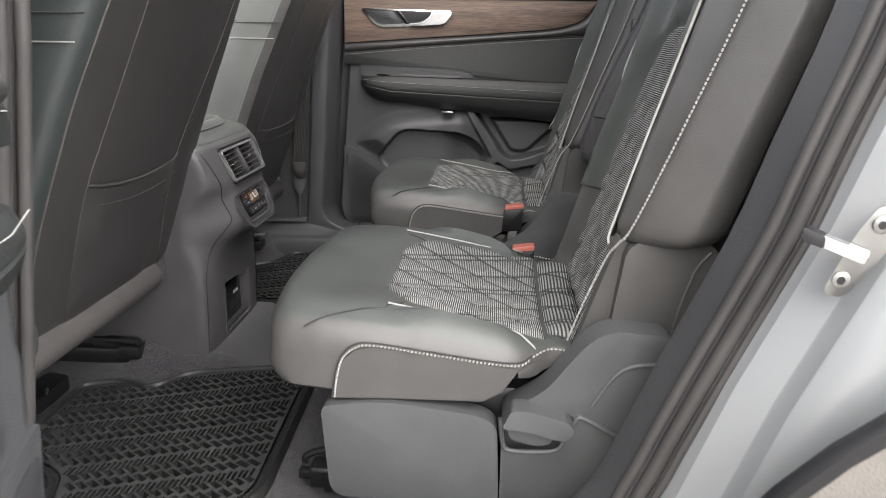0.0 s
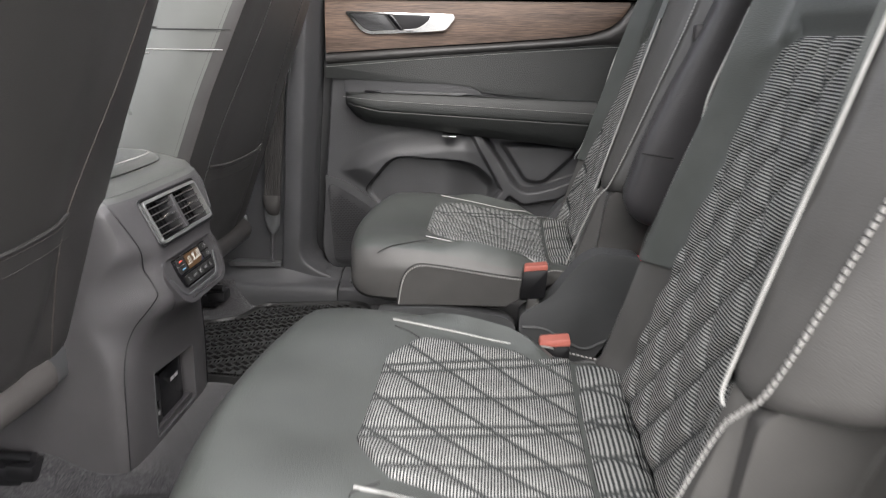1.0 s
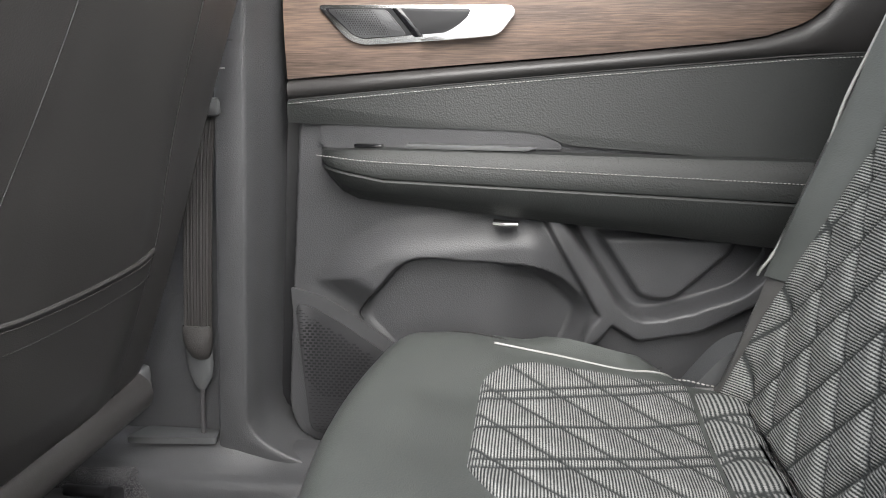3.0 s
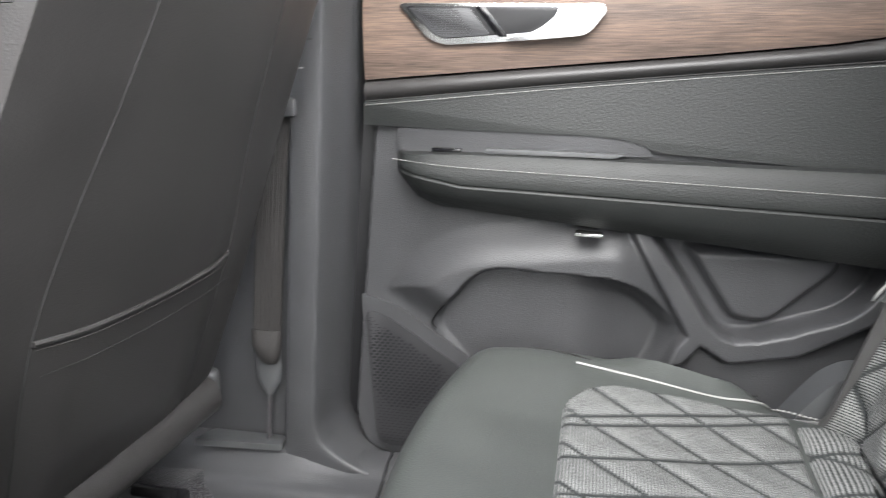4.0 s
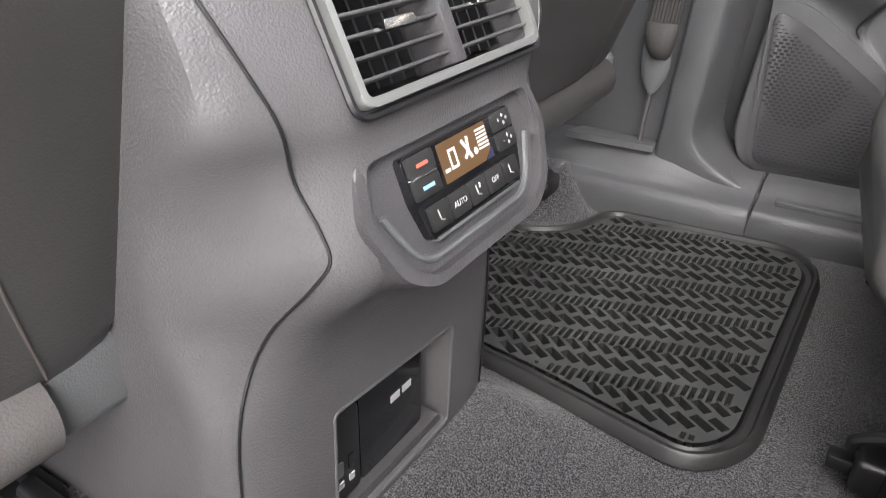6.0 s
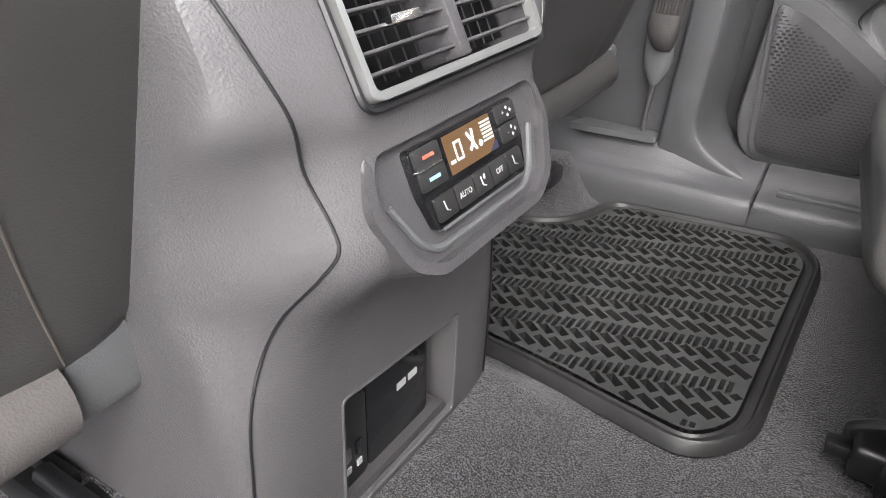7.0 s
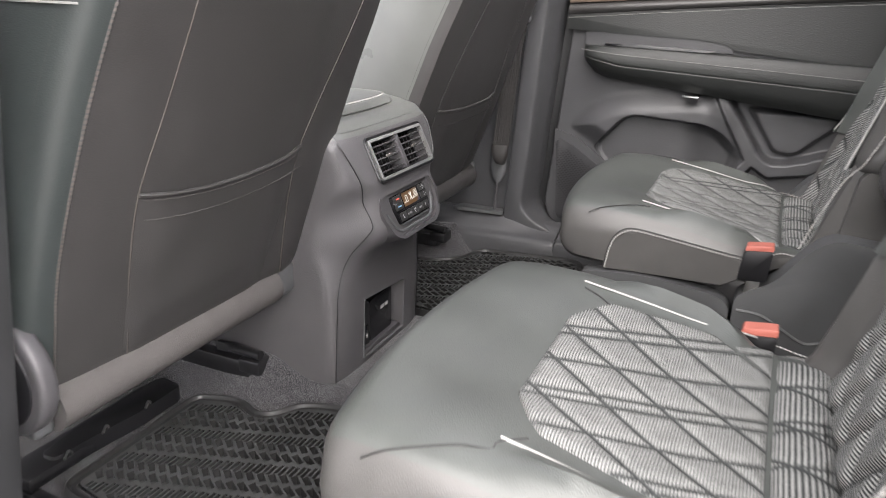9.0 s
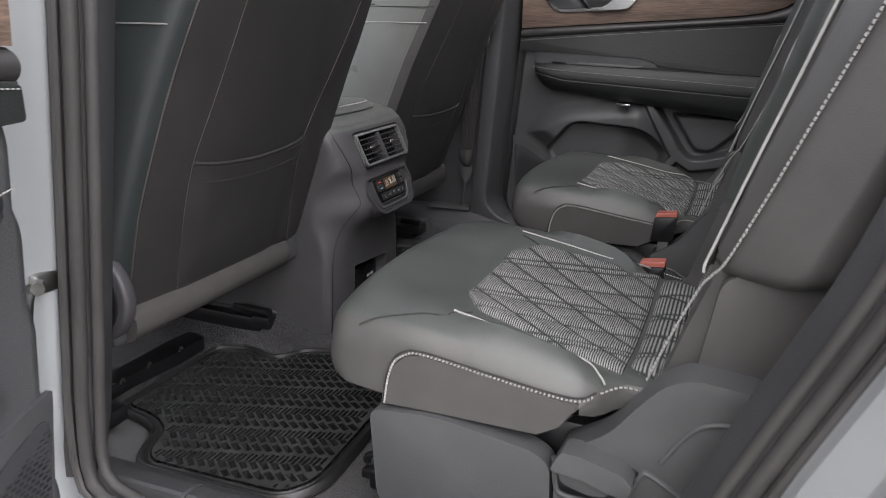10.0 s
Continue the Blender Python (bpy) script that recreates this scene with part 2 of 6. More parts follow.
def strip(lines):
    """A sheet through lines of equally many points."""
    n = len(lines[0])
    v = [p for r in lines for p in r]
    f = [[i * n + j, i * n + j + 1, (i + 1) * n + j + 1, (i + 1) * n + j] for i in range(len(lines) - 1) for j in range(n - 1)]
    return v, f


def prism(pts, place, a, b, bevel=0.003, seg=2):
    """The outline pts (u, v) between depths a and b, carried to the world by place(u, v, w)."""
    bm = bmesh.new()
    lo = [bm.verts.new((u, v, a)) for u, v in pts]
    hi = [bm.verts.new((u, v, b)) for u, v in pts]
    n = len(pts)
    bm.faces.new(lo[::-1]), bm.faces.new(hi)
    for i in range(n):
        bm.faces.new((lo[i], lo[(i + 1) % n], hi[(i + 1) % n], hi[i]))
    if bevel:
        bmesh.ops.bevel(bm, geom=list(bm.edges), offset=bevel, segments=seg, affect="EDGES", profile=0.5, clamp_overlap=True)
    bm.verts.index_update()
    v = [Vector(place(*x.co)) for x in bm.verts]
    f = [[w.index for w in x.verts] for x in bm.faces]
    bm.free()
    return v, f


def box(x0, x1, y0, y1, z0, z1, bevel=0.004, seg=2):
    return prism([(x0, y0), (x1, y0), (x1, y1), (x0, y1)], lambda u, v, w: (u, v, w), z0, z1, bevel, seg)


def rounded(pts, r, n=5):
    """The outline with its corners rounded by r (one number, or one a corner)."""
    out = []
    m = len(pts)
    rs = r if isinstance(r, (list, tuple)) else [r] * m
    for i in range(m):
        p, a, b = Vector(pts[i]), Vector(pts[i - 1]), Vector(pts[(i + 1) % m])
        da, db = (a - p), (b - p)
        rr = min(rs[i], da.length * 0.48, db.length * 0.48)
        if rr < 1e-5:
            out.append(tuple(p))
            continue
        s, e = p + da.normalized() * rr, p + db.normalized() * rr
        for k in range(n + 1):
            t = k / n
            q = s * (1 - t) ** 2 + p * 2 * t * (1 - t) + e * t * t
            out.append(tuple(q))
    return out


def spline(pts, n=8):
    """A smooth line through the points."""
    p = [Vector(q) for q in pts]
    p = [p[0] * 2 - p[1]] + p + [p[-1] * 2 - p[-2]]
    out = []
    for i in range(1, len(p) - 2):
        for k in range(n):
            t = k / n
            out.append(0.5 * (2 * p[i] + (p[i + 1] - p[i - 1]) * t + (2 * p[i - 1] - 5 * p[i] + 4 * p[i + 1] - p[i + 2]) * t * t
                              + (3 * p[i] - p[i - 1] - 3 * p[i + 1] + p[i + 2]) * t ** 3))
    return out + [p[-2]]


def tube(pts, r, seg=8, closed=False, flat=1.0):
    p = [Vector(q) for q in pts]
    n = len(p)
    rings = []
    up = None
    for i in range(n):
        d = (p[(i + 1) % n] - p[i - 1]) if closed else (p[min(i + 1, n - 1)] - p[max(i - 1, 0)])
        d.normalize()
        if up is None:
            up = Vector((0, 0, 1)) if abs(d.z) < 0.9 else Vector((1, 0, 0))
        side = d.cross(up).normalized()
        up = side.cross(d).normalized()
        rr = r[i] if isinstance(r, (list, tuple)) else r
        rings.append([p[i] + side * math.cos(a) * rr + up * math.sin(a) * rr * flat for a in [2 * math.pi * k / seg for k in range(seg)]])
    if closed:
        return loft(rings + [rings[0]], caps=False)
    return loft(rings)


def dashes(pts, length=0.006, gap=0.0025, r=0.0011):
    """Stitches along a line."""
    p = [Vector(q) for q in pts]
    geo, d, start, acc = [], 0.0, p[0], 0.0
    def walk_to(s):
        t = 0.0
        for i in range(len(p) - 1):
            q = (p[i + 1] - p[i]).length
            if t + q >= s:
                return p[i].lerp(p[i + 1], (s - t) / q if q else 0)
            t += q
        return p[-1]
    total = sum((p[i + 1] - p[i]).length for i in range(len(p) - 1))
    s = 0.0
    while s + length < total:
        a, b = walk_to(s), walk_to(s + length)
        geo.append(tube([a, a.lerp(b, 0.15), a.lerp(b, 0.85), b], [r * 0.5, r, r, r * 0.5], 5))
        s += length + gap
    return join(*geo)


def bars(pts, side, length=0.0042, gap=0.0016, half=0.0032, high=0.0012):
    """Wide decorative stitches lying across a line."""
    p = [Vector(q) for q in pts]
    side = Vector(side).normalized()
    cum = [0.0]
    for i in range(len(p) - 1):
        cum.append(cum[-1] + (p[i + 1] - p[i]).length)
    v, f = [], []
    s, i = 0.0, 0
    while s + length < cum[-1]:
        c = s + length / 2
        while cum[i + 1] < c:
            i += 1
        d = (p[i + 1] - p[i]).normalized()
        m = p[i].lerp(p[i + 1], (c - cum[i]) / max(1e-9, cum[i + 1] - cum[i]))
        w = (side - d * side.dot(d)).normalized()
        up = d.cross(w)
        k = len(v)
        for a, b, h in ((-1, -1, -1), (1, -1, -1), (1, 1, -1), (-1, 1, -1), (-0.7, -0.8, 1), (0.7, -0.8, 1), (0.7, 0.8, 1), (-0.7, 0.8, 1)):
            v.append(m + d * (a * length / 2 + b * 0.0006) + w * (b * half) + up * (h * high))
        f += [[k + j for j in q] for q in ([0, 1, 2, 3], [4, 5, 6, 7], [0, 1, 5, 4], [1, 2, 6, 5], [2, 3, 7, 6], [3, 0, 4, 7])]
        s += length + gap
    return v, f


def lerp_table(t, x):
    if x <= t[0][0]:
        return t[0][1]
    for (a, va), (b, vb) in zip(t, t[1:]):
        if x <= b:
            k = (x - a) / (b - a)
            return va + (vb - va) * k
    return t[-1][1]


def soft_table(t, x, reach=0.03):
    """The table with its kinks rounded off."""
    return sum(lerp_table(t, x + reach * k / 4) for k in range(-4, 5)) / 9


def smooth(a, b, x):
    k = max(0.0, min(1.0, (x - a) / (b - a)))
    return k * k * (3 - 2 * k)


def inside_by(outline, gx, gy):
    """How far each point of a grid lies inside a closed outline (negative outside)."""
    best, inside = np.full(gx.shape, 9.0), np.zeros(gx.shape, bool)
    n = len(outline)
    for i in range(n):
        (xa, ya), (xb, yb) = outline[i], outline[(i + 1) % n]
        dx, dy = xb - xa, yb - ya
        t = np.clip(((gx - xa) * dx + (gy - ya) * dy) / max(dx * dx + dy * dy, 1e-12), 0, 1)
        best = np.minimum(best, np.hypot(xa + dx * t - gx, ya + dy * t - gy))
        if ya != yb:
            inside ^= ((ya > gy) != (yb > gy)) & (gx < dx * (gy - ya) / dy + xa)
    return np.where(inside, best, -best)


def carve(ob, *cutters):
    """Takes the shapes of the cutters out of ob's mesh, for good."""
    for geo in cutters:
        c = put("cutter", *geo, BLACK)
        md = ob.modifiers.new("carve", "BOOLEAN")
        md.operation, md.object, md.solver = "DIFFERENCE", c, "EXACT"
        dg = bpy.context.evaluated_depsgraph_get()
        dg.update()
        me = bpy.data.meshes.new_from_object(ob.evaluated_get(dg))
        old = ob.data
        ob.modifiers.clear()
        ob.data = me
        bpy.data.meshes.remove(old)
        bpy.data.objects.remove(c)
    ob.data.shade_smooth()
    ob.data.set_sharp_from_angle(angle=radians(38))
    return ob


# ---- setting: ground, shell, floor ----
def floor_z(x):
    return lerp_table([(-2.0, 0.06), (-1.05, 0.0), (-0.78, 0.0), (-0.3, 0.028), (0.1, 0.045), (1.4, 0.06)], x)


g = [(-60, -60, -0.42), (60, -60, -0.42), (60, 60, -0.42), (-60, 60, -0.42)]
tagged(put("ground", g, [[0, 1, 2, 3]], GROUND), "pale grey-brown concrete paving outside the car", "ground", kind="structure")

xs = [-2.0 + 0.025 * i for i in range(137)]
ys = [-0.70, -0.60, -0.3] + [-0.25 + 0.01 * i for i in range(11)] + [0.0] + [0.15 + 0.01 * i for i in range(11)] + [0.3, 0.56, 0.58, 0.60, 0.62, 0.64, 0.66, 0.68, 0.70]


def tunnel(x, y):
    """Carpet drawn up round the foot of the console and against the right-hand sill."""
    return 0.070 * smooth(0.585, 0.672, y) * (1 - smooth(-0.70, -0.635, x)) + 0.034 * (1 - smooth(0.15, 0.212, abs(y))) * (1 - smooth(-0.54, -0.44, x)) + 0.040 * (1 - smooth(0.155, 0.240, abs(y))) * (1 - smooth(-0.70, -0.60, x))


v, f = strip([[(x, y, floor_z(x) + tunnel(x, y)) for y in ys] for x in xs])
v2, f2 = strip([[(x, y, floor_z(x) - 0.05) for y in ys] for x in xs])
tagged(put("floor", *join((v, f), (v2, f2)), CARPET), "dark grey loop-pile carpet on the car floor", "floor", kind="structure")

# unseen roof, screen frame and tail panel close the cabin; openings tuned for light
roof_out = [(-1.1, -0.76), (1.5, -0.76), (1.5, 0.76), (-1.1, 0.76)]
roof = put("ceiling", *prism(roof_out, lambda u, v, w: (u, v, w), 1.13, 1.17, 0.01), HEADLINER)
carve(roof, box(-1.02, 0.22, -0.52, 0.52, 1.05, 1.4, 0.0))
tagged(roof, "unseen pale headliner round a roof opening that lets light in", "ceiling", kind="structure")
tagged(put("wall_rear", *box(1.45, 1.5, -0.75, 0.75, 0.0, 0.80, 0.01), TRIM_PLASTIC), "unseen dark tail panel, its height set by the light it lets in", "wall", kind="structure")
tagged(put("wall_front", *box(-2.05, -2.0, -0.75, 0.75, 0.0, 0.72, 0.02), TRIM_PLASTIC), "dark dashboard wall below the windscreen", "wall", kind="structure")


def side_wall(s, name):
    """The fixed side behind the door opening: y = s * 0.77."""
    pts = [(0.50, 0.0), (1.5, 0.0), (1.5, 0.78), (0.50, 0.78)]
    ob = put(name, *prism(pts, lambda u, v, w: (u, s * w, v), 0.72, 0.78, 0.01), TRIM_PLASTIC)
    tagged(ob, "dark plastic side trim beside the third row", "wall", kind="structure")
    ob = put(name.replace("wall", "trim"), *prism([(0.62, 0.78), (0.74, 0.78), (0.82, 1.14), (0.70, 1.14)], lambda u, v, w: (u, s * w, v), 0.68, 0.74, 0.008), TRIM_PLASTIC)
    tagged(ob, "grey roof pillar trim", "trim", kind="structure")


side_wall(1, "wall_right")
side_wall(-1, "wall_left")


# unseen dark panes behind the front doors, added to cut side and rear light
for name_, pane_ in (("window_rear", box(1.47, 1.476, -0.70, 0.70, 0.80, 1.13, 0.001)), ("window_right", box(-0.42, 0.62, 0.772, 0.777, 0.855, 1.13, 0.001)),
                     ("window_quarter_right", box(0.76, 1.46, 0.755, 0.760, 0.78, 1.13, 0.001)), ("window_quarter_left", box(0.76, 1.46, -0.760, -0.755, 0.78, 1.13, 0.001))):
    tagged(put(name_, *pane_, PRIVACY_GLASS), "unseen dark tinted window pane, added to dim the cabin", "window", kind="structure")


# ---- right-hand side: pillar, sill ----
def pillar_x(z):
    """Rear edge of the pillar between the doors."""
    return lerp_table([(0.0, -0.50), (0.10, -0.494), (0.4, -0.470), (0.78, -0.441), (1.1, -0.41)], z)


def pillar_right():
    p = thing("pillar_trim", (-0.56, 0.78, 0.1), "dark grey plastic centre pillar trim beside the closed door", "pillar trim", kind="structure")
    lines = []
    for z in [0.066, 0.074, 0.082, 0.09, 0.098, 0.107, 0.118, 0.132, 0.15, 0.17] + [0.20 + 0.045 * i for i in range(24)]:
        xr = pillar_x(z) - 0.007
        flare = 0.075 * max(0, (0.175 - z) / 0.085) ** 3
        lean = 0.03 * (z - 0.4)
        y = -lean
        ring = []
        for dx, dy in [(-0.36, 0.80), (-0.34, 0.747), (-0.11, 0.745), (-0.080, 0.744), (-0.076, 0.740), (-0.072, 0.716), (-0.070, 0.7115), (-0.066, 0.7095), (-0.048, 0.7085), (-0.031, 0.7095), (-0.027, 0.711), (-0.024, 0.715), (-0.020, 0.742), (-0.010, 0.772), (-0.007, 0.782), (-0.004, 0.83)]:
            ring.append((xr + dx + (flare if dx > -0.05 else 0), y + dy, z))
        lines.append(ring)
    put("panel", *strip(lines), TRIM_PLASTIC, p)
    # rear face in the gap before the door
    put("gap_seal", *strip([[(pillar_x(z) - 0.012, 0.822, z), (pillar_x(z) + 0.004, 0.825, z), (pillar_x(z) + 0.03, 0.826, z)] for z in [0.07 + 0.05 * i for i in range(21)]]), BLACK, p, "black rubber door seal")
    return p


pillar_right()
tagged(put("wall_inner_right", *prism([(-2.0, -0.05), (0.6, -0.05), (0.6, 0.80), (-2.0, 0.80)], lambda u, v, w: (u, w, v), 0.845, 0.87, 0.004), SEAL), "dark body shell behind the door trim", "wall", kind="structure")


def sill(s, name, label):
    y = lambda a: s * a
    low = [(0.668, -0.02), (0.670, 0.008), (0.672, 0.016), (0.680, 0.034), (0.686, 0.042), (0.690, 0.046), (0.695, 0.049), (0.700, 0.052), (0.706, 0.0535), (0.712, 0.055), (0.722, 0.066), (0.732, 0.078), (0.745, 0.084), (0.766, 0.086), (0.770, 0.083), (0.772, 0.05), (0.82, -0.06)]
    if s > 0:
        low = [(0.668, -0.02), (0.670, 0.030), (0.672, 0.046), (0.676, 0.054), (0.683, 0.058), (0.690, 0.060), (0.697, 0.062), (0.704, 0.064), (0.710, 0.066), (0.716, 0.069), (0.722, 0.073), (0.735, 0.081), (0.745, 0.084), (0.766, 0.086), (0.770, 0.083), (0.772, 0.05), (0.82, -0.06)]
    # ahead of the door the right-hand sill rises in two crests to the pillar
    high = [(0.668, -0.02), (0.670, 0.030), (0.672, 0.046), (0.676, 0.056), (0.683, 0.061), (0.689, 0.0625), (0.694, 0.068), (0.697, 0.0745), (0.701, 0.079), (0.706, 0.084), (0.714, 0.093), (0.722, 0.102), (0.735, 0.106), (0.766, 0.106), (0.770, 0.100), (0.772, 0.05), (0.82, -0.06)]

    def prof(x):
        k = smooth(-0.45, -0.58, x) if s > 0 else 0.0
        return [(a + (c - a) * k, b + (d - b) * k) for (a, b), (c, d) in zip(low, high)]
    p = thing(name, (-0.3, y(0.68), 0.0), label, "door sill", kind="structure")
    for x0, x1, nm in ((-1.9, -0.413, "front_cover"), (-0.411, 0.14, "rear_cover")):
        xs_ = [x0, x0 + 0.002, x0 + 0.05, (x0 + x1) / 2] + ([-0.60, -0.57, -0.54, -0.51, -0.48] if x0 < -1 else []) + [x1 - 0.05, x1 - 0.002, x1]
        put(nm, *strip([[(x, y(a), z + floor_z(x) * 0.6 - (0.004 if x in (x0, x1) else 0)) for a, z in prof(x)] for x in xs_]), TRIM_PLASTIC, p)
    return p


sr = sill(1, "sill_trim", "dark grey plastic sill cover along the closed door")
put("tread_plate", *box(-0.385, -0.20, 0.698, 0.714, 0.076, 0.0845, 0.002), PLASTIC_GREY, sr)
sill(-1, "sill_trim", "dark grey plastic sill cover under the open door")


# ---- a rear door with its trim ----
def rear_door(place, name, label, detail=True):
    """Door trim in door measures: u along it, z up, w towards the cabin; place carries these to the world."""
    P = lambda u, v, w: place(u, v, w)
    base = place(0.0, 0.08, 0.0)
    d = thing(name, base, label, "car door", kind="structure")
    # lower carrier, and over it one moulded skin: swell round the pocket, pocket, strut, recess with pad
    out = rounded([(-0.434, 0.82), (-0.443, 0.62), (-0.486, 0.14), (-0.463, 0.085), (-0.30, 0.06), (0.28, 0.06), (0.46, 0.42), (0.52, 0.82)], [0.005, 0.02, 0.05, 0.05, 0.1, 0.1, 0.1, 0.02])
    put("carrier", *prism(out, P, -0.07, -0.052, 0.006), TRIM_PLASTIC, d)
    step = 0.0032 if detail else 0.008
    gu, gz = np.meshgrid(np.arange(-0.492, 0.47, step), np.arange(0.056, 0.62, step), indexing="ij")

    def ramp(a_, b_, x_):
        k_ = np.clip((x_ - a_) / (b_ - a_), 0, 1)
        return k_ * k_ * (3 - 2 * k_)

    def line_gap(pts):
        best = np.full(gu.shape, 9.0)
        for (xa, ya), (xb, yb) in zip(pts, pts[1:]):
            dx, dy = xb - xa, yb - ya
            t_ = np.clip(((gu - xa) * dx + (gz - ya) * dy) / (dx * dx + dy * dy), 0, 1)
            best = np.minimum(best, np.hypot(xa + dx * t_ - gu, ya + dy * t_ - gz))
        return best
    rim_in = inside_by(out, gu, gz)
    swell = rounded([(-0.432, 0.357), (-0.392, 0.420), (-0.315, 0.462), (-0.07, 0.49), (0.03, 0.43), (0.02, 0.24), (-0.2, 0.215), (-0.290, 0.274)], [0.02, 0.04, 0.06, 0.05, 0.05, 0.05, 0.05, 0.05])
    pocket = rounded([(-0.352, 0.318), (-0.276, 0.408), (-0.066, 0.398), (0.004, 0.330), (-0.01, 0.275), (-0.05, 0.21), (-0.26, 0.21)], [0.03, 0.035, 0.05, 0.03, 0.03, 0.04, 0.04])
    tri = rounded([(-0.045, 0.470), (0.056, 0.325), (0.095, 0.322), (0.215, 0.364), (0.250, 0.410), (0.250, 0.47)], [0.005, 0.03, 0.03, 0.03, 0.02, 0.005])
    pad_ = rounded([(-0.004, 0.445), (0.068, 0.337), (0.120, 0.334), (0.200, 0.410), (0.215, 0.445)], [0.004, 0.02, 0.02, 0.012, 0.004])
    sw = 0.030 * ramp(0.0, 0.062, inside_by(swell, gu, gz)) * (1 - ramp(-0.10, 0.0, gu))
    pk_in = inside_by(pocket, gu, gz)
    w_ = sw * (1 - ramp(-0.001, 0.004, pk_in)) + ramp(-0.001, 0.004, pk_in) * (-0.004 - 0.034 * ramp(-0.16, -0.02, gu) * ramp(0.0, 0.03, pk_in))
    strut = np.minimum(line_gap([(-0.066, 0.49), (0.024, 0.330), (0.070, 0.302), (0.150, 0.318), (0.235, 0.368), (0.30, 0.44)]), line_gap([(0.026, 0.322), (0.0, 0.290), (-0.06, 0.272)]) + 0.004)
    w_ = w_ + 0.020 * (1 - ramp(0.013, 0.022, strut)) * (1 - ramp(0.0, 0.006, pk_in))
    tri_in, pad_in = inside_by(tri, gu, gz), inside_by(pad_, gu, gz)
    w_ = w_ * (1 - ramp(-0.006, 0.004, tri_in)) + ramp(-0.006, 0.004, tri_in) * (-0.026 + 0.020 * ramp(0.0, 0.013, pad_in))
    w_ = w_ - 0.05 * (1 - ramp(0.0, 0.010, rim_in))
    keep = rim_in > -step * 1.5
    ids = -np.ones(gu.shape, int)
    ids[keep] = np.arange(keep.sum())
    quad = keep[:-1, :-1] & keep[1:, :-1] & keep[1:, 1:] & keep[:-1, 1:]
    fc = np.stack([ids[:-1, :-1][quad], ids[1:, :-1][quad], ids[1:, 1:][quad], ids[:-1, 1:][quad]], 1)
    put("moulded_skin", [P(*q) for q in np.stack([gu[keep], gz[keep], w_[keep]], 1).tolist()], fc.tolist(), TRIM_PLASTIC, d, "grained dark grey door moulding", 0)
    edge_pts = [(-0.343, 0.306, 0), (-0.347, 0.322, 0), (-0.318, 0.360, 0), (-0.290, 0.392, 0), (-0.262, 0.4065, 0), (-0.20, 0.4055, 0), (-0.085, 0.3995, 0)]
    put("pocket_seam", *tube([Vector(P(q.x, q.y, 0.020 - 0.008 * smooth(-0.12, -0.06, q.x))) for q in spline(edge_pts, 6)], 0.0016, 6), BLACK, d)
    rim = rounded([(-0.461, 0.350), (-0.405, 0.335), (-0.30, 0.265), (-0.24, 0.21), (-0.26, 0.09), (-0.45, 0.09)], [0.004, 0.02, 0.05, 0.03, 0.05, 0.04])
    lip = put("speaker_surround", *prism(rim, P, 0.0, 0.006, 0.003), TRIM_PLASTIC, d)
    # speaker grille of many short slots
    grille = put("speaker_grille", *prism(rounded([(-0.455, 0.330), (-0.41, 0.312), (-0.315, 0.250), (-0.255, 0.205), (-0.28, 0.105), (-0.44, 0.105)], 0.02), P, 0.004, 0.009, 0.002), GRILLE, d, "dark slotted speaker grille")
    geo = []
    for r in range(44):
        z = 0.112 + r * 0.0049
        for c in range(23):
            u = -0.462 + c * 0.0088 + (0.0044 if r % 2 else 0)
            if u > -0.268 or z > 0.312 - 0.66 * (u + 0.445) or u < -0.453 - 0.08 * (z - 0.3) or z < 0.112 + 0.25 * max(0, -0.43 - u):
                continue
            hgt = 0.0030 if math.hypot(u + 0.400, (z - 0.235) * 0.85) < 0.058 else 0.0012
            geo.append(([P(*q) for q in ((u, z, 0.0096), (u + 0.0056, z, 0.0096), (u + 0.0056, z + hgt, 0.0096), (u, z + hgt, 0.0096))], [[0, 1, 2, 3]]))
    slots = put("grille_slot", *join(*geo), BLACK, grille)
    tagged(slots, kind="stuff")
    # leather pad and roll
    pad = [(-0.449, 0.603), (-0.449, 0.634), (-0.30, 0.648), (0.0, 0.672), (0.30, 0.692), (0.5, 0.70), (0.5, 0.54), (0.25, 0.55), (-0.045, 0.572), (-0.075, 0.586), (-0.12, 0.592)]
    put("padded_insert", *prism(rounded(pad, [0.004, 0.004, 0.2, 0.3, 0.3, 0.01, 0.01, 0.1, 0.03, 0.03, 0.05]), P, -0.004, 0.012, 0.006, 3), RIBBED, d, "perforated black leather insert")
    def woodline(u):
        return lerp_table([(-0.45, 0.664), (-0.2, 0.682), (0.0, 0.696), (0.15, 0.708), (0.21, 0.716), (0.26, 0.732), (0.30, 0.765), (0.31, 0.80)], u)
    def stitchline(u):
        return lerp_table([(-0.45, 0.634), (-0.2, 0.656), (0.0, 0.672), (0.25, 0.690), (0.5, 0.70)], u)
    lines = []
    us = [-0.446 + 0.94 * i / 40 for i in range(41)]
    for u in us:
        a, b = stitchline(u), max(stitchline(u) + 0.024, min(woodline(u), 0.80))
        lines.append([P(u, a + (b - a) * k / 8, 0.004 + 0.014 * math.sin(math.pi * k / 8) ** 0.6) for k in range(9)])
    put("leather_roll", *strip(lines), LEATHER_SIDE, d, "smooth black leather roll")
    put("stitching", *dashes([P(u, stitchline(u) - 0.004, 0.0132) for u in us], 0.0035, 0.0018, 0.0008), THREAD, d)
    put("seam", *tube([P(u, stitchline(u) + 0.001, 0.0105) for u in us], 0.0016, 5), SEAM, d)
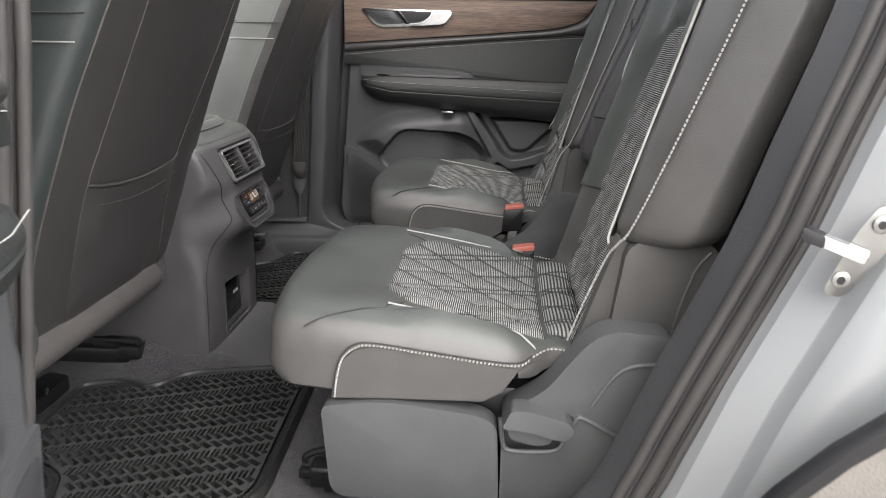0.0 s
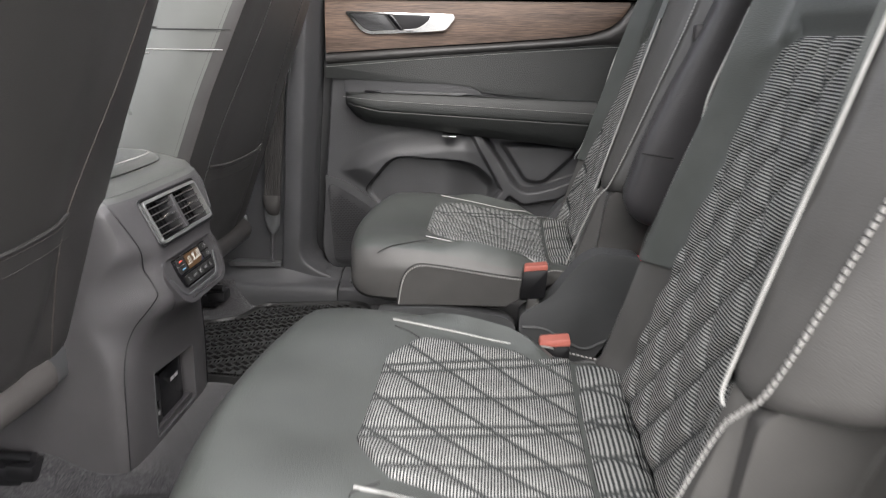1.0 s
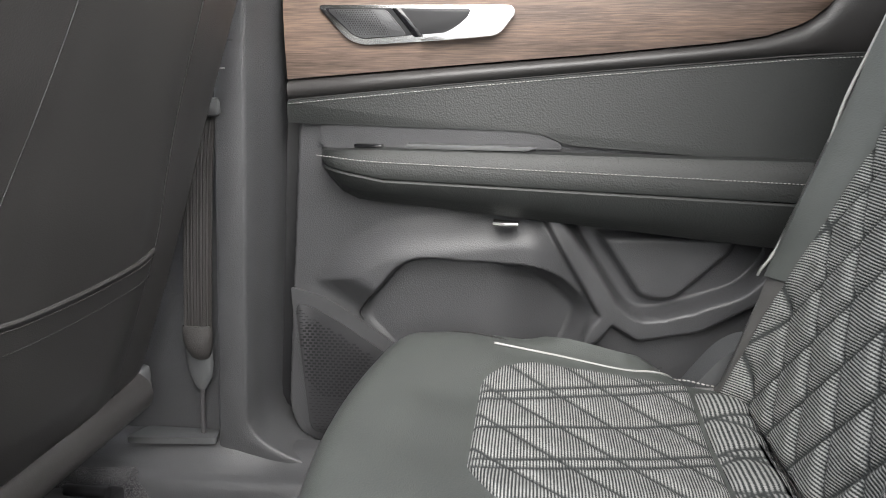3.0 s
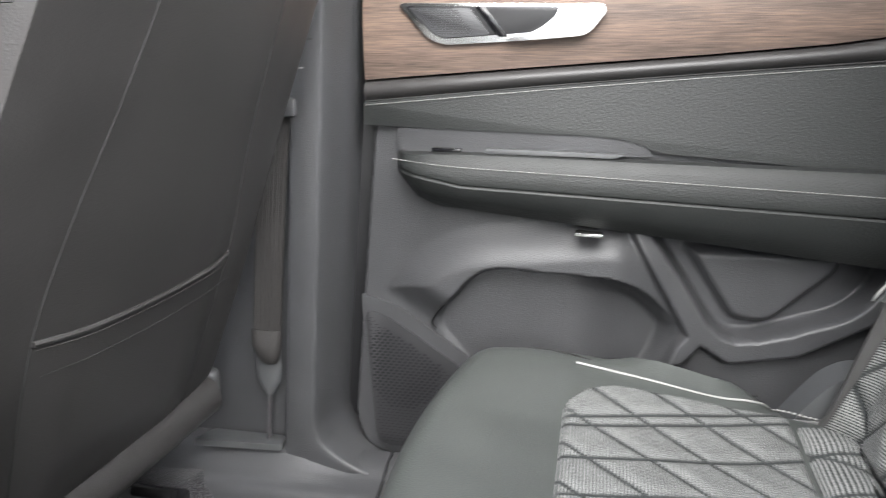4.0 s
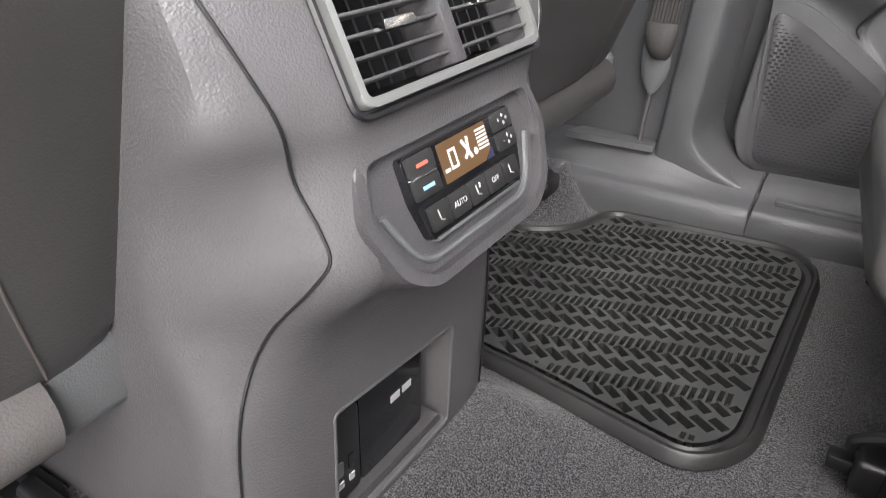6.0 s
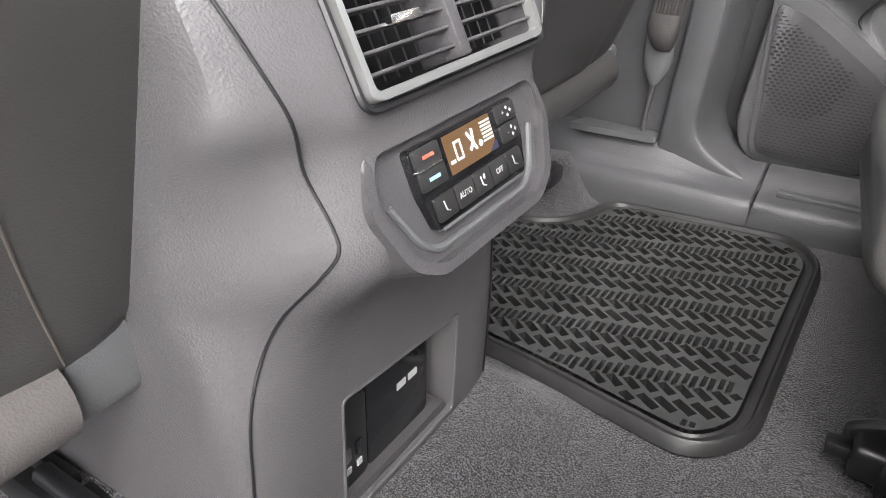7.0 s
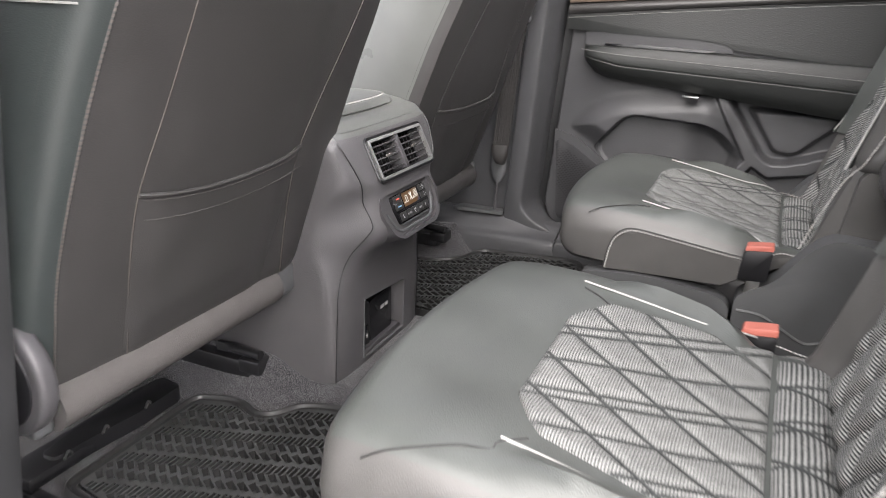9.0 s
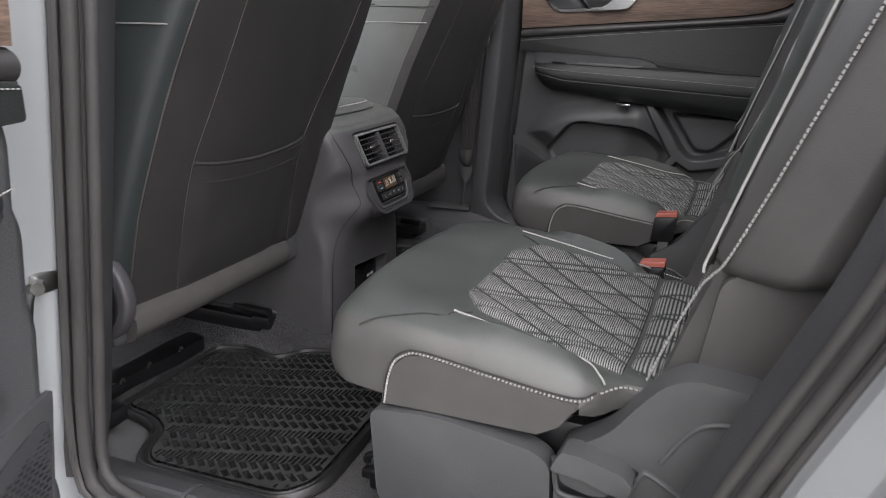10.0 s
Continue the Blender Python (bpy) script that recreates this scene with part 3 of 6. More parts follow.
    # wood strip
    uw = [-0.446 + 0.75 * i / 40 for i in range(41)]
    lines = []
    for u in uw:
        a = min(woodline(u) + 0.001, 0.79)
        lines.append([P(u, a, 0.0)] + [P(u, a + (0.792 - a) * k / 6, 0.010 + 0.006 * math.sin(math.pi * (k / 6 * 0.8 + 0.1))) for k in range(7)] + [P(u, 0.794, 0.0)])
    put("wood_trim", *strip(lines), WOOD, d, "open-pore brown wood strip")
    put("top_roll", *prism(rounded([(-0.445, 0.797), (0.5, 0.797), (0.5, 0.86), (-0.44, 0.86)], 0.01), P, -0.05, 0.02, 0.012, 3), LEATHER_SIDE, d)
    # armrest
    lines = []
    ua = [-0.398, -0.396, -0.390, -0.380, -0.365, -0.34] + [-0.30 + 0.06 * i for i in range(14)]
    for u in ua:
        g_ = 1 - (1 - min(1, (u + 0.398) / 0.05)) ** 2
        top = lerp_table([(-0.40, 0.564), (-0.30, 0.566), (0.5, 0.548)], u)
        mid = lerp_table([(-0.40, 0.548), (-0.30, 0.528), (0.25, 0.502), (0.5, 0.49)], u)
        low = lerp_table([(-0.40, 0.540), (-0.355, 0.497), (0.22, 0.436), (0.5, 0.41)], u)
        dep = 0.012 + 0.052 * math.sqrt(max(0, g_))
        ring = [P(u, top, 0.0), P(u, top + 0.004, dep * 0.45), P(u, top + 0.002, dep * 0.8), P(u, top - 0.010, dep * 0.96), P(u, mid + 0.006, dep), P(u, mid + 0.001, dep * 0.98), P(u, mid, dep * 0.93), P(u, mid - 0.004, dep * 0.98), P(u, (mid + low) / 2, dep * 0.9), P(u, low + 0.012, dep * 0.72), P(u, low, dep * 0.5), P(u, low, 0.0)]
        lines.append(ring)
    put("armrest", *loft(lines), RIBBED, d, "padded black leather armrest")
    put("stitching", *dashes([P(u, lerp_table([(-0.40, 0.560), (-0.30, 0.552), (0.25, 0.528), (0.5, 0.515)], u), 0.064 if u > -0.36 else 0.046 + 0.3 * (u + 0.40)) for u in ua], 0.0035, 0.0018, 0.0008), THREAD, d)
    put("grip_cover", *prism(rounded([(-0.405, 0.574), (-0.40, 0.600), (-0.13, 0.596), (-0.085, 0.588), (-0.055, 0.576), (-0.05, 0.566), (-0.39, 0.566)], [0.01, 0.006, 0.05, 0.03, 0.02, 0.004, 0.01]), P, 0.0, 0.010, 0.004), TRIM_PLASTIC, d)
    put("pull_slot", *prism(rounded([(-0.272, 0.569), (-0.10, 0.566), (-0.085, 0.5715), (-0.27, 0.5755)], 0.004), P, 0.02, 0.040, 0.001), PLASTIC_GREY, d)
    put("window_switch", *prism(rounded([(-0.345, 0.570), (-0.305, 0.569), (-0.305, 0.574), (-0.345, 0.575)], 0.002), P, 0.022, 0.036, 0.001), GLOSS, d)
    put("lock_marker", *prism(rounded([(-0.146, 0.4640), (-0.110, 0.4625), (-0.110, 0.4665), (-0.146, 0.4680)], 0.001), P, 0.03, 0.052, 0.001), CHROME, d, "small chrome lamp tab")
    # handle
    bz = [(-0.396, 0.766), (-0.125, 0.761), (-0.118, 0.752), (-0.142, 0.722), (-0.20, 0.717), (-0.330, 0.711), (-0.352, 0.718)]
    bezel = put("handle_bezel", *prism(rounded(bz, [0.012, 0.006, 0.006, 0.012, 0.05, 0.02, 0.015]), P, 0.008, 0.021, 0.003), CHROME, d, "satin chrome handle bezel")
    inn = [(-0.385, 0.7615), (-0.178, 0.7575), (-0.195, 0.7275), (-0.330, 0.7190), (-0.345, 0.7245)]
    put("handle_cup", *prism(rounded(inn, 0.006), P, 0.012, 0.0222, 0.001), BLACK, bezel)
    gr = [(-0.380, 0.7595), (-0.296, 0.7580), (-0.268, 0.7235), (-0.332, 0.7205), (-0.345, 0.7265)]
    tw = put("tweeter_grille", *prism(rounded(gr, 0.006), P, 0.020, 0.0240, 0.001), TRIM_PLASTIC, bezel, "fine black tweeter mesh")
    geo = []
    for r in range(12):
        for c in range(30):
            u, z = -0.374 + 0.0035 * c + (0.00175 if r % 2 else 0), 0.7245 + 0.0029 * r
            if u < -0.290 - (z - 0.7235) * 0.8 and u > -0.346 - (z - 0.7245) * 0.95 + 0.006 and u < -0.292 + 0.0 * z:
                geo.append(prism([(u, z), (u + 0.0018, z), (u + 0.0018, z + 0.0016), (u, z + 0.0016)], P, 0.0238, 0.0244, 0))
    if geo:
        tagged(put("mesh_hole", *join(*geo), BLACK, tw), kind="stuff")
    put("divider", *prism([(-0.289, 0.7595), (-0.276, 0.7593), (-0.245, 0.7215), (-0.258, 0.721)], P, 0.018, 0.0245, 0.001), GLOSS, bezel)
    lv = [(-0.250, 0.7165), (-0.205, 0.7275), (-0.168, 0.7590), (-0.126, 0.7600), (-0.119, 0.7515), (-0.143, 0.7225), (-0.20, 0.7175)]
    put("handle_lever", *prism(rounded(lv, [0.004, 0.02, 0.006, 0.006, 0.006, 0.015, 0.03]), P, 0.018, 0.031, 0.004, 3), CHROME, bezel, "chrome pull lever")
    return d


rear_door(lambda u, v, w: (u, 0.785 - w, v), "door_right", "closed rear car door with black trim and a wood strip")
DL = (0.10, -0.995)
rear_door(lambda u, v, w: (-0.385 + (u + 0.445) * DL[0] + w * 0.995, -0.945 + (u + 0.445 + 0.10 * max(0, 0.58 - v)) * DL[1] + w * 0.10, v), "door_left", "open rear car door with black trim and wood strip", detail=False)
outer = rounded([(-0.440, 0.82), (-0.475, 0.02), (0.30, 0.02), (0.50, 0.42), (0.56, 0.82)], 0.06)
skin = put("door_skin", *prism(outer, lambda u, v, w: (-0.385 + (u + 0.445) * DL[0] + w * 0.995, -0.945 + (u + 0.445) * DL[1] + w * 0.10, v), -0.14, -0.052, 0.02, 3), PAINT)
dl = [o for o in bpy.data.objects if o.name == "door_left"][0]
skin.parent, skin.matrix_parent_inverse = dl, dl.matrix_basis.inverted()
tagged(skin, "grey painted door shell")
frontP = lambda u, v, w: (u, 0.79 - w, v)
fd = thing("door_front", (-1.0, 0.79, 0.1), "closed front car door with wood strip and black trim", "car door", kind="structure")
put("carrier", *prism(rounded([(-1.9, 0.82), (-1.9, 0.1), (-0.78, 0.1), (-0.72, 0.82)], 0.03), frontP, -0.05, 0.0, 0.006), TRIM_PLASTIC, fd)
put("wood_trim", *prism(rounded([(-1.9, 0.80), (-1.9, 0.72), (-0.76, 0.69), (-0.735, 0.80)], 0.004), frontP, 0.0, 0.014, 0.004), WOOD, fd, "open-pore brown wood strip")
put("leather_roll", *prism(rounded([(-1.9, 0.716), (-1.9, 0.68), (-0.765, 0.655), (-0.76, 0.688)], 0.004), frontP, 0.0, 0.018, 0.006, 3), LEATHER_SIDE, fd)
put("stitching", *dashes([frontP(u, 0.70 - 0.022 * (u + 1.9), 0.019) for u in (-1.7, -1.2, -0.8)], 0.0035, 0.0018, 0.0008), THREAD, fd)
put("armrest", *prism(rounded([(-1.8, 0.60), (-1.78, 0.53), (-1.0, 0.50), (-0.88, 0.53), (-0.90, 0.585)], 0.03), frontP, 0.0, 0.07, 0.02, 4), LEATHER_SIDE, fd)


# ---- left-hand door opening: pillar, seals, painted body ----
def lpx(z):
    return lerp_table([(0.0, -0.56), (0.10, -0.512), (0.146, -0.499), (0.39, -0.465), (0.705, -0.42), (1.1, -0.38)], z)


zs = [0.10 + 0.05 * i for i in range(24)]
pl = thing("pillar_trim", (-0.56, -0.78, 0.1), "dark grey plastic centre pillar trim beside the open door", "pillar trim", kind="structure")
put("panel", *strip([[(lpx(z) + dx, y + 0.03 * (z - 0.4), z) for dx, y in ((-0.30, -0.70), (-0.25, -0.682), (-0.120, -0.684), (-0.104, -0.690), (-0.092, -0.70), (-0.062, -0.74), (-0.042, -0.765), (-0.036, -0.778), (-0.05, -0.79))] for z in zs]), TRIM_PLASTIC, pl)


def opening_line(off, y, up):
    down = [(lpx(z) + off, y, z) for z in [1.23 - 0.06 * i for i in range(19)]]
    bottom = [(-0.50 + off * 0.7, y - 0.004, 0.115 + up), (-0.46, y - 0.006, 0.09 + up), (-0.40, y - 0.008, 0.078 + up), (-0.2, y - 0.01, 0.078 + up), (0.02, y - 0.01, 0.085 + up), (0.10, y - 0.01, 0.105 + up)]
    def qx(z):
        return lerp_table([(0.10, 0.11), (0.186, 0.175), (0.353, 0.240), (0.498, 0.300), (0.60, 0.330), (0.70, 0.362), (1.05, 0.45), (1.25, 0.50)], z)
    upw = [(qx(z) - off * 0.9 - 0.024, y, z) for z in [0.15 + 0.06 * i for i in range(19)]]
    return spline(down[:-1] + bottom[:-1] + upw, 3)


rear_trim = thing("pillar_trim", (0.25, -0.75, 0.3), "dark grey plastic trim behind the open door", "pillar trim", kind="structure")


def rear_edge(z):
    return lerp_table([(0.10, 0.11), (0.186, 0.175), (0.353, 0.240), (0.498, 0.300), (0.60, 0.330), (0.70, 0.362), (1.05, 0.45), (1.25, 0.50)], z)


put("panel", *strip([[(rear_edge(z) + dx, y, z) for dx, y in ((0.030, -0.735), (0.012, -0.722), (-0.008, -0.724), (-0.013, -0.730), (-0.012, -0.738), (-0.006, -0.760), (-0.001, -0.776), (0.001, -0.782), (0.012, -0.80))] for z in [0.08 + 0.04 * i for i in range(30)]]), TRIM_PLASTIC, rear_trim)
seal = thing("door_seal", (-0.2, -0.80, 0.08), "double black rubber seal round the open door", "door seal", kind="structure")
put("base_band", *strip([[(lpx(z) + dx, y, z) for dx, y in ((-0.078, -0.800), (-0.074, -0.806), (-0.060, -0.800), (-0.050, -0.793), (-0.036, -0.782))] for z in zs]), SEAL, seal)
put("inner_lip", *tube(opening_line(-0.029, -0.786, 0.0), 0.0075, 10), SEAL, seal)
put("outer_bulb", *tube(opening_line(-0.045, -0.799, -0.012), 0.0085, 10), SEAL, seal)
put("carrier", *tube(opening_line(-0.061, -0.806, -0.02), 0.0055, 8), SEAL, seal)

body = thing("car_body", (0.0, -0.86, 0.0), "glossy grey painted body side round the open door", "car body", kind="structure")
jl = []
for z in [-0.02 + 0.05 * i for i in range(26)]:
    x = lpx(max(z, 0.1))
    jl.append([(x - 0.058, -0.786, z), (x - 0.066, -0.794, z), (x - 0.072, -0.806, z), (x - 0.080, -0.826, z), (x - 0.086, -0.85, z), (x - 0.10, -0.872, z), (x - 0.13, -0.885, z), (x - 0.20, -0.89, z), (x - 0.24, -0.96, z)])
put("front_jamb", *strip(jl), PAINT, body, "grey painted door jamb")
put("rocker", *strip([[(x, -0.79, 0.055), (x, -0.80, 0.05), (x, -0.84, 0.035), (x, -0.875, 0.02), (x, -0.89, -0.02), (x, -0.90, -0.15)] for x in (-0.8, -0.5, -0.3, 0.0, 0.12, 0.2)]), PAINT, body)


def qx2(z):
    return lerp_table([(-0.1, 0.08), (0.0, 0.12), (0.10, 0.165), (0.188, 0.205), (0.354, 0.262), (0.513, 0.328), (0.70, 0.387), (1.05, 0.47)], z)


ql = []
for z in [-0.10 + 0.05 * i for i in range(28)]:
    x = qx2(z)
    ql.append([(x - 0.002, -0.790, z), (x + 0.004, -0.796, z), (x + 0.010, -0.806, z), (x + 0.014, -0.820, z), (x + 0.0155, -0.824, z), (x + 0.030, -0.836, z), (x + 0.048, -0.846, z), (x + 0.050, -0.849, z), (x + 0.055, -0.868, z), (x + 0.057, -0.872, z - 0.004), (x + 0.080, -0.886, z - 0.010), (x + 0.098, -0.892, z - 0.016), (x + 0.101, -0.896, z - 0.017), (x + 0.108, -0.916, z - 0.020), (x + 0.112, -0.921, z - 0.022), (x + 0.15, -0.930, z - 0.035), (x + 0.20, -0.935, z - 0.05), (x + 0.60, -0.94, z - 0.05)])
put("rear_quarter", *strip(ql), PAINT, body, "glossy grey painted rear quarter and door jamb", 24)
# arch lip and cladding
arc = []
for i in range(25):
    a = radians(176 - 172 * i / 24)
    arc.append((0.66 + 0.495 * math.cos(a), 0.495 * math.sin(a)))
put("arch_cladding", *strip([[(cx, -0.940, cz), (cx, -0.950, cz), (0.66 + (cx - 0.66) * 0.99, -0.956, cz * 0.99), (0.66 + (cx - 0.66) * 0.965, -0.956, cz * 0.965), (0.66 + (cx - 0.66) * 0.955, -0.950, cz * 0.955)] for cx, cz in arc]), BLACK, body, "black rubber arch lip")
put("arch_liner", *strip([[(0.66 + (cx - 0.66) * 0.957, -0.951, cz * 0.957), (0.66 + (cx - 0.66) * 0.90, -0.945, cz * 0.90), (0.66 + (cx - 0.66) * 0.70, -0.943, cz * 0.70), (0.66 + (cx - 0.66) * 0.3, -0.942, cz * 0.3)] for cx, cz in arc]), CLADDING, body, "dull brown-grey wheel arch cladding")

sk = thing("door_striker", (0.36, -0.87, 0.51), "steel door latch striker bolted to the painted jamb", "latch")
SP = lambda u, v, w: (0.352 + u - w * 0.5, -0.868 - w * 0.85, 0.513 + v)
put("plate", *prism(rounded([(-0.026, -0.040), (-0.006, -0.044), (0.028, 0.006), (0.030, 0.040), (0.012, 0.044), (-0.004, 0.018)], [0.010, 0.012, 0.02, 0.012, 0.010, 0.02]), SP, -0.004, 0.003, 0.0012), STEEL, sk)
put("bar", *prism(rounded([(-0.040, 0.021), (-0.040, 0.011), (0.008, -0.008), (0.012, 0.002)], 0.003), SP, 0.006, 0.017, 0.003, 3), CHROME, sk, "bright striker bar")
put("bar_sleeve", *prism(rounded([(-0.048, 0.025), (-0.048, 0.013), (-0.028, 0.006), (-0.028, 0.017)], 0.003), SP, 0.004, 0.019, 0.003, 3), BLACK, sk, "black plastic sleeve")
for u, v in ((-0.010, -0.026), (0.017, 0.026)):
    ring_ = [(u + 0.0085 * math.cos(i * 0.5236), v + 0.0085 * math.sin(i * 0.5236)) for i in range(12)]
    bolt = put("bolt", *prism(ring_, SP, 0.002, 0.006, 0.0015), STEEL, sk)
    put("bolt_socket", *prism([(u + 0.0042 * math.cos(i * 1.0472), v + 0.0042 * math.sin(i * 1.0472)) for i in range(6)], SP, 0.0055, 0.0063, 0), BLACK, bolt)

hg = thing("door_check", (-0.56, -0.81, 0.39), "black door check arm with a steel bolt on the jamb", "door hinge")
put("arm", *tube([(-0.555, -0.825, 0.385), (-0.52, -0.86, 0.383), (-0.45, -0.92, 0.38)], 0.007, 8), BLACK, hg)
put("bracket", *box(-0.575, -0.535, -0.835, -0.80, 0.376, 0.402, 0.004), STEEL, hg)
put("bolt", *tube([(-0.53, -0.835, 0.392), (-0.52, -0.845, 0.392)], 0.008, 8), STEEL, hg)


# ---- floor mats ----
def floor_mat(s, label):
    """A moulded rubber mat; s: -1 left, 1 right."""
    Y = lambda a: s * a
    out = [(-0.79, 0.215 if s > 0 else 0.245), (-0.70, 0.225), (-0.635, 0.260), (-0.60, 0.205), (-0.56, 0.190), (-0.36, 0.170), (-0.315, 0.225), (-0.298, 0.61), (-0.34, 0.668), (-0.60, 0.664), (-0.635, 0.635), (-0.655, 0.575), (-0.70, 0.55), (-0.79, 0.53)]
    if s > 0:
        out = [(-0.79, 0.235), (-0.60, 0.225), (-0.35, 0.165), (-0.305, 0.215), (-0.298, 0.60), (-0.34, 0.660), (-0.595, 0.663), (-0.622, 0.640), (-0.642, 0.575), (-0.69, 0.545), (-0.79, 0.54)]
        rr = [0.03, 0.2, 0.04, 0.04, 0.05, 0.04, 0.03, 0.04, 0.05, 0.05, 0.03]
    else:
        rr = [0.03, 0.04, 0.05, 0.03, 0.04, 0.05, 0.05, 0.06, 0.06, 0.03, 0.03, 0.05, 0.05, 0.03]
    ol = rounded(out, rr, 6)
    cx, cy = -0.54, 0.42
    area = sum(ol[k - 1][0] * ol[k][1] - ol[k][0] * ol[k - 1][1] for k in range(len(ol)))

    def ringat(sc, dz):
        """The outline moved inwards by sc, at height dz over the floor."""
        o = []
        n = len(ol)
        for k in range(n):
            d = Vector(ol[(k + 1) % n]) - Vector(ol[k - 1])
            nrm = Vector((-d.y, d.x)).normalized() * (1 if area > 0 else -1)
            xx, yy = ol[k][0] + nrm.x * sc, ol[k][1] + nrm.y * sc
            o.append((xx, Y(yy), floor_z(xx) + dz))
        return o
    m = thing("floor_mat", (cx, Y(cy), floor_z(cx)), label, "floor mat", "rear floor mats")
    put("tray", *loft([ringat(0.0, 0.001), ringat(-0.002, 0.004), ringat(0.002, 0.0155), ringat(0.0045, 0.0175), ringat(0.0075, 0.0165), ringat(0.010, 0.0108), ringat(0.0165, 0.0102), ringat(0.019, 0.0125), ringat(0.0215, 0.0098), ringat(0.024, 0.0020), ringat(0.05, 0.0018)]), RUBBER, m)
    # tread: a plate with slots of two slants cut into it, repeated over a slanting lattice; both mats have the same slant
    cuts = []
    inner = [(x, y * s) for x, y in ol]

    def deep(x, y):
        best, odd = 9.0, False
        for (xa, ya), (xb, yb) in zip(inner, inner[1:] + inner[:1]):
            t = max(0.0, min(1.0, ((x - xa) * (xb - xa) + (y - ya) * (yb - ya)) / max((xb - xa) ** 2 + (yb - ya) ** 2, 1e-12)))
            best = min(best, math.hypot(xa + (xb - xa) * t - x, ya + (yb - ya) * t - y))
            if (ya > y) != (yb > y) and x < (xb - xa) * (y - ya) / (yb - ya) + xa:
                odd = not odd
        return best if odd else -best
    slots = ((0.0, 0.0, 0.0150, -0.0125, 0.0040), (0.0110, 0.0030, 0.0108, 0.0240, 0.0023), (0.0196, 0.0100, 0.0198, 0.0285, 0.0021), (0.0042, -0.0240, 0.0238, -0.0372, 0.0042))
    for i in range(-60, 70):
        for j in range(-9, 20):
            ox, oy = -0.470 + 0.0167 * i, 0.537 + 0.0042 * i - 0.0762 * j
            if not (-0.85 < ox < -0.25 and abs(oy) < 0.75 and oy * s > 0.1):
                continue
            for u0, v0, u1, v1, hw_ in slots:
                p, q = Vector((ox + u0, oy + v0)), Vector((ox + u1, oy + v1))
                dp, dq = deep(*p), deep(*q)
                if max(dp, dq) < 0.030 or min(dp, dq) < 0.012:
                    continue
                if dp < 0.025:
                    p = p.lerp(q, (0.026 - dp) / (dq - dp))
                if dq < 0.025:
                    q = q.lerp(p, (0.026 - dq) / (dp - dq))
                d_ = (q - p).normalized()
                e_ = Vector((-d_.y, d_.x)) * hw_
                foot = [p + e_, q + e_, q - e_, p - e_]
                lip_ = [p + e_ * 1.2 - d_ * 0.0006, q + e_ * 1.2 + d_ * 0.0006, q - e_ * 1.2 + d_ * 0.0006, p - e_ * 1.2 - d_ * 0.0006]
                cuts.append((lip_, foot))
    rim_ = [Vector((x, y)) for x, y, z in ringat(0.0222, 0.0)]
    flat = rim_ + [c for lip_, foot in cuts for c in lip_]
    n0 = len(rim_)
    rim_edges = [(i, (i + 1) % n0) for i in range(n0)]
    holes = [[n0 + 4 * i + k for k in (3, 2, 1, 0)] for i in range(len(cuts))]
    pv, pe, pf, _, _, _ = delaunay_2d_cdt(flat, rim_edges + [(h[i], h[(i + 1) % 4]) for h in holes for i in range(4)], [], 0, 1e-6)
    verts_ = [(c.x, c.y, floor_z(c.x) + 0.0150) for c in pv]
    mids = np.array([sum((pv[i] for i in t), Vector((0, 0))) / 3 for t in pf])
    cut = np.zeros(len(pf), bool)
    for lip_, foot in cuts:
        o_, ea, eb = lip_[0], lip_[1] - lip_[0], lip_[3] - lip_[0]
        r_ = mids - np.array(o_)
        ka, kb = r_ @ np.array(ea) / ea.length_squared, r_ @ np.array(eb) / eb.length_squared
        cut |= (ka > 0) & (ka < 1) & (kb > 0) & (kb < 1)
    faces_ = [list(t) for t, mid_, c in zip(pf, mids, cut) if not c and deep(*mid_) > 0.0215]
    tops = len(faces_)
    for lip_, foot in cuts:
        k = len(verts_)
        verts_ += [(c.x, c.y, floor_z(c.x) + 0.0150) for c in lip_] + [(c.x, c.y, floor_z(c.x) + 0.0022) for c in foot]
        faces_ += [[k + i, k + (i + 1) % 4, k + 4 + (i + 1) % 4, k + 4 + i] for i in range(4)] + [[k + 4, k + 5, k + 6, k + 7]]
    tread = put("tread", verts_, faces_, TREAD, m, "slotted herringbone tread, its slots darkened for shade", 25)
    # Slot faces get the darker rubber: their shade is put into the colour
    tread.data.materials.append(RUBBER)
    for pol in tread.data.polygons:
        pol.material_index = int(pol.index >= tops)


floor_mat(-1, "black moulded rubber floor mat with raised herringbone tread")
floor_mat(1, "black moulded rubber floor mat beside the console")


# ---- rear seats ----
CUSHION_W = [(-0.30, 0.243), (-0.26, 0.250), (-0.2, 0.258), (0.0, 0.258), (0.05, 0.254), (0.085, 0.240), (0.105, 0.212), (0.16, 0.205)]
CUSHION_Z = [(-0.30, 0.330), (-0.26, 0.340), (-0.20, 0.3455), (-0.135, 0.3425), (-0.05, 0.3255), (0.03, 0.3075), (0.10, 0.295), (0.16, 0.290)]
CUSHION_B = [(-0.30, 0.236), (-0.1, 0.228), (0.02, 0.231), (0.045, 0.242), (0.075, 0.270), (0.16, 0.275)]


def cushion_top(x, o):
    z = lerp_table(CUSHION_Z, x)
    a = abs(o)
    z -= 0.016 * smooth(-0.27, -0.12, x) * (1 - smooth(0.05, 0.195, a))
    z += 0.021 * smooth(-0.12, -0.05, x) * (1 - smooth(0.045, 0.085, x)) * math.exp(-((a - 0.216) / 0.019) ** 2)
    if a > 0.2:
        z -= 0.9 * (a - 0.2) ** 1.5
    return z


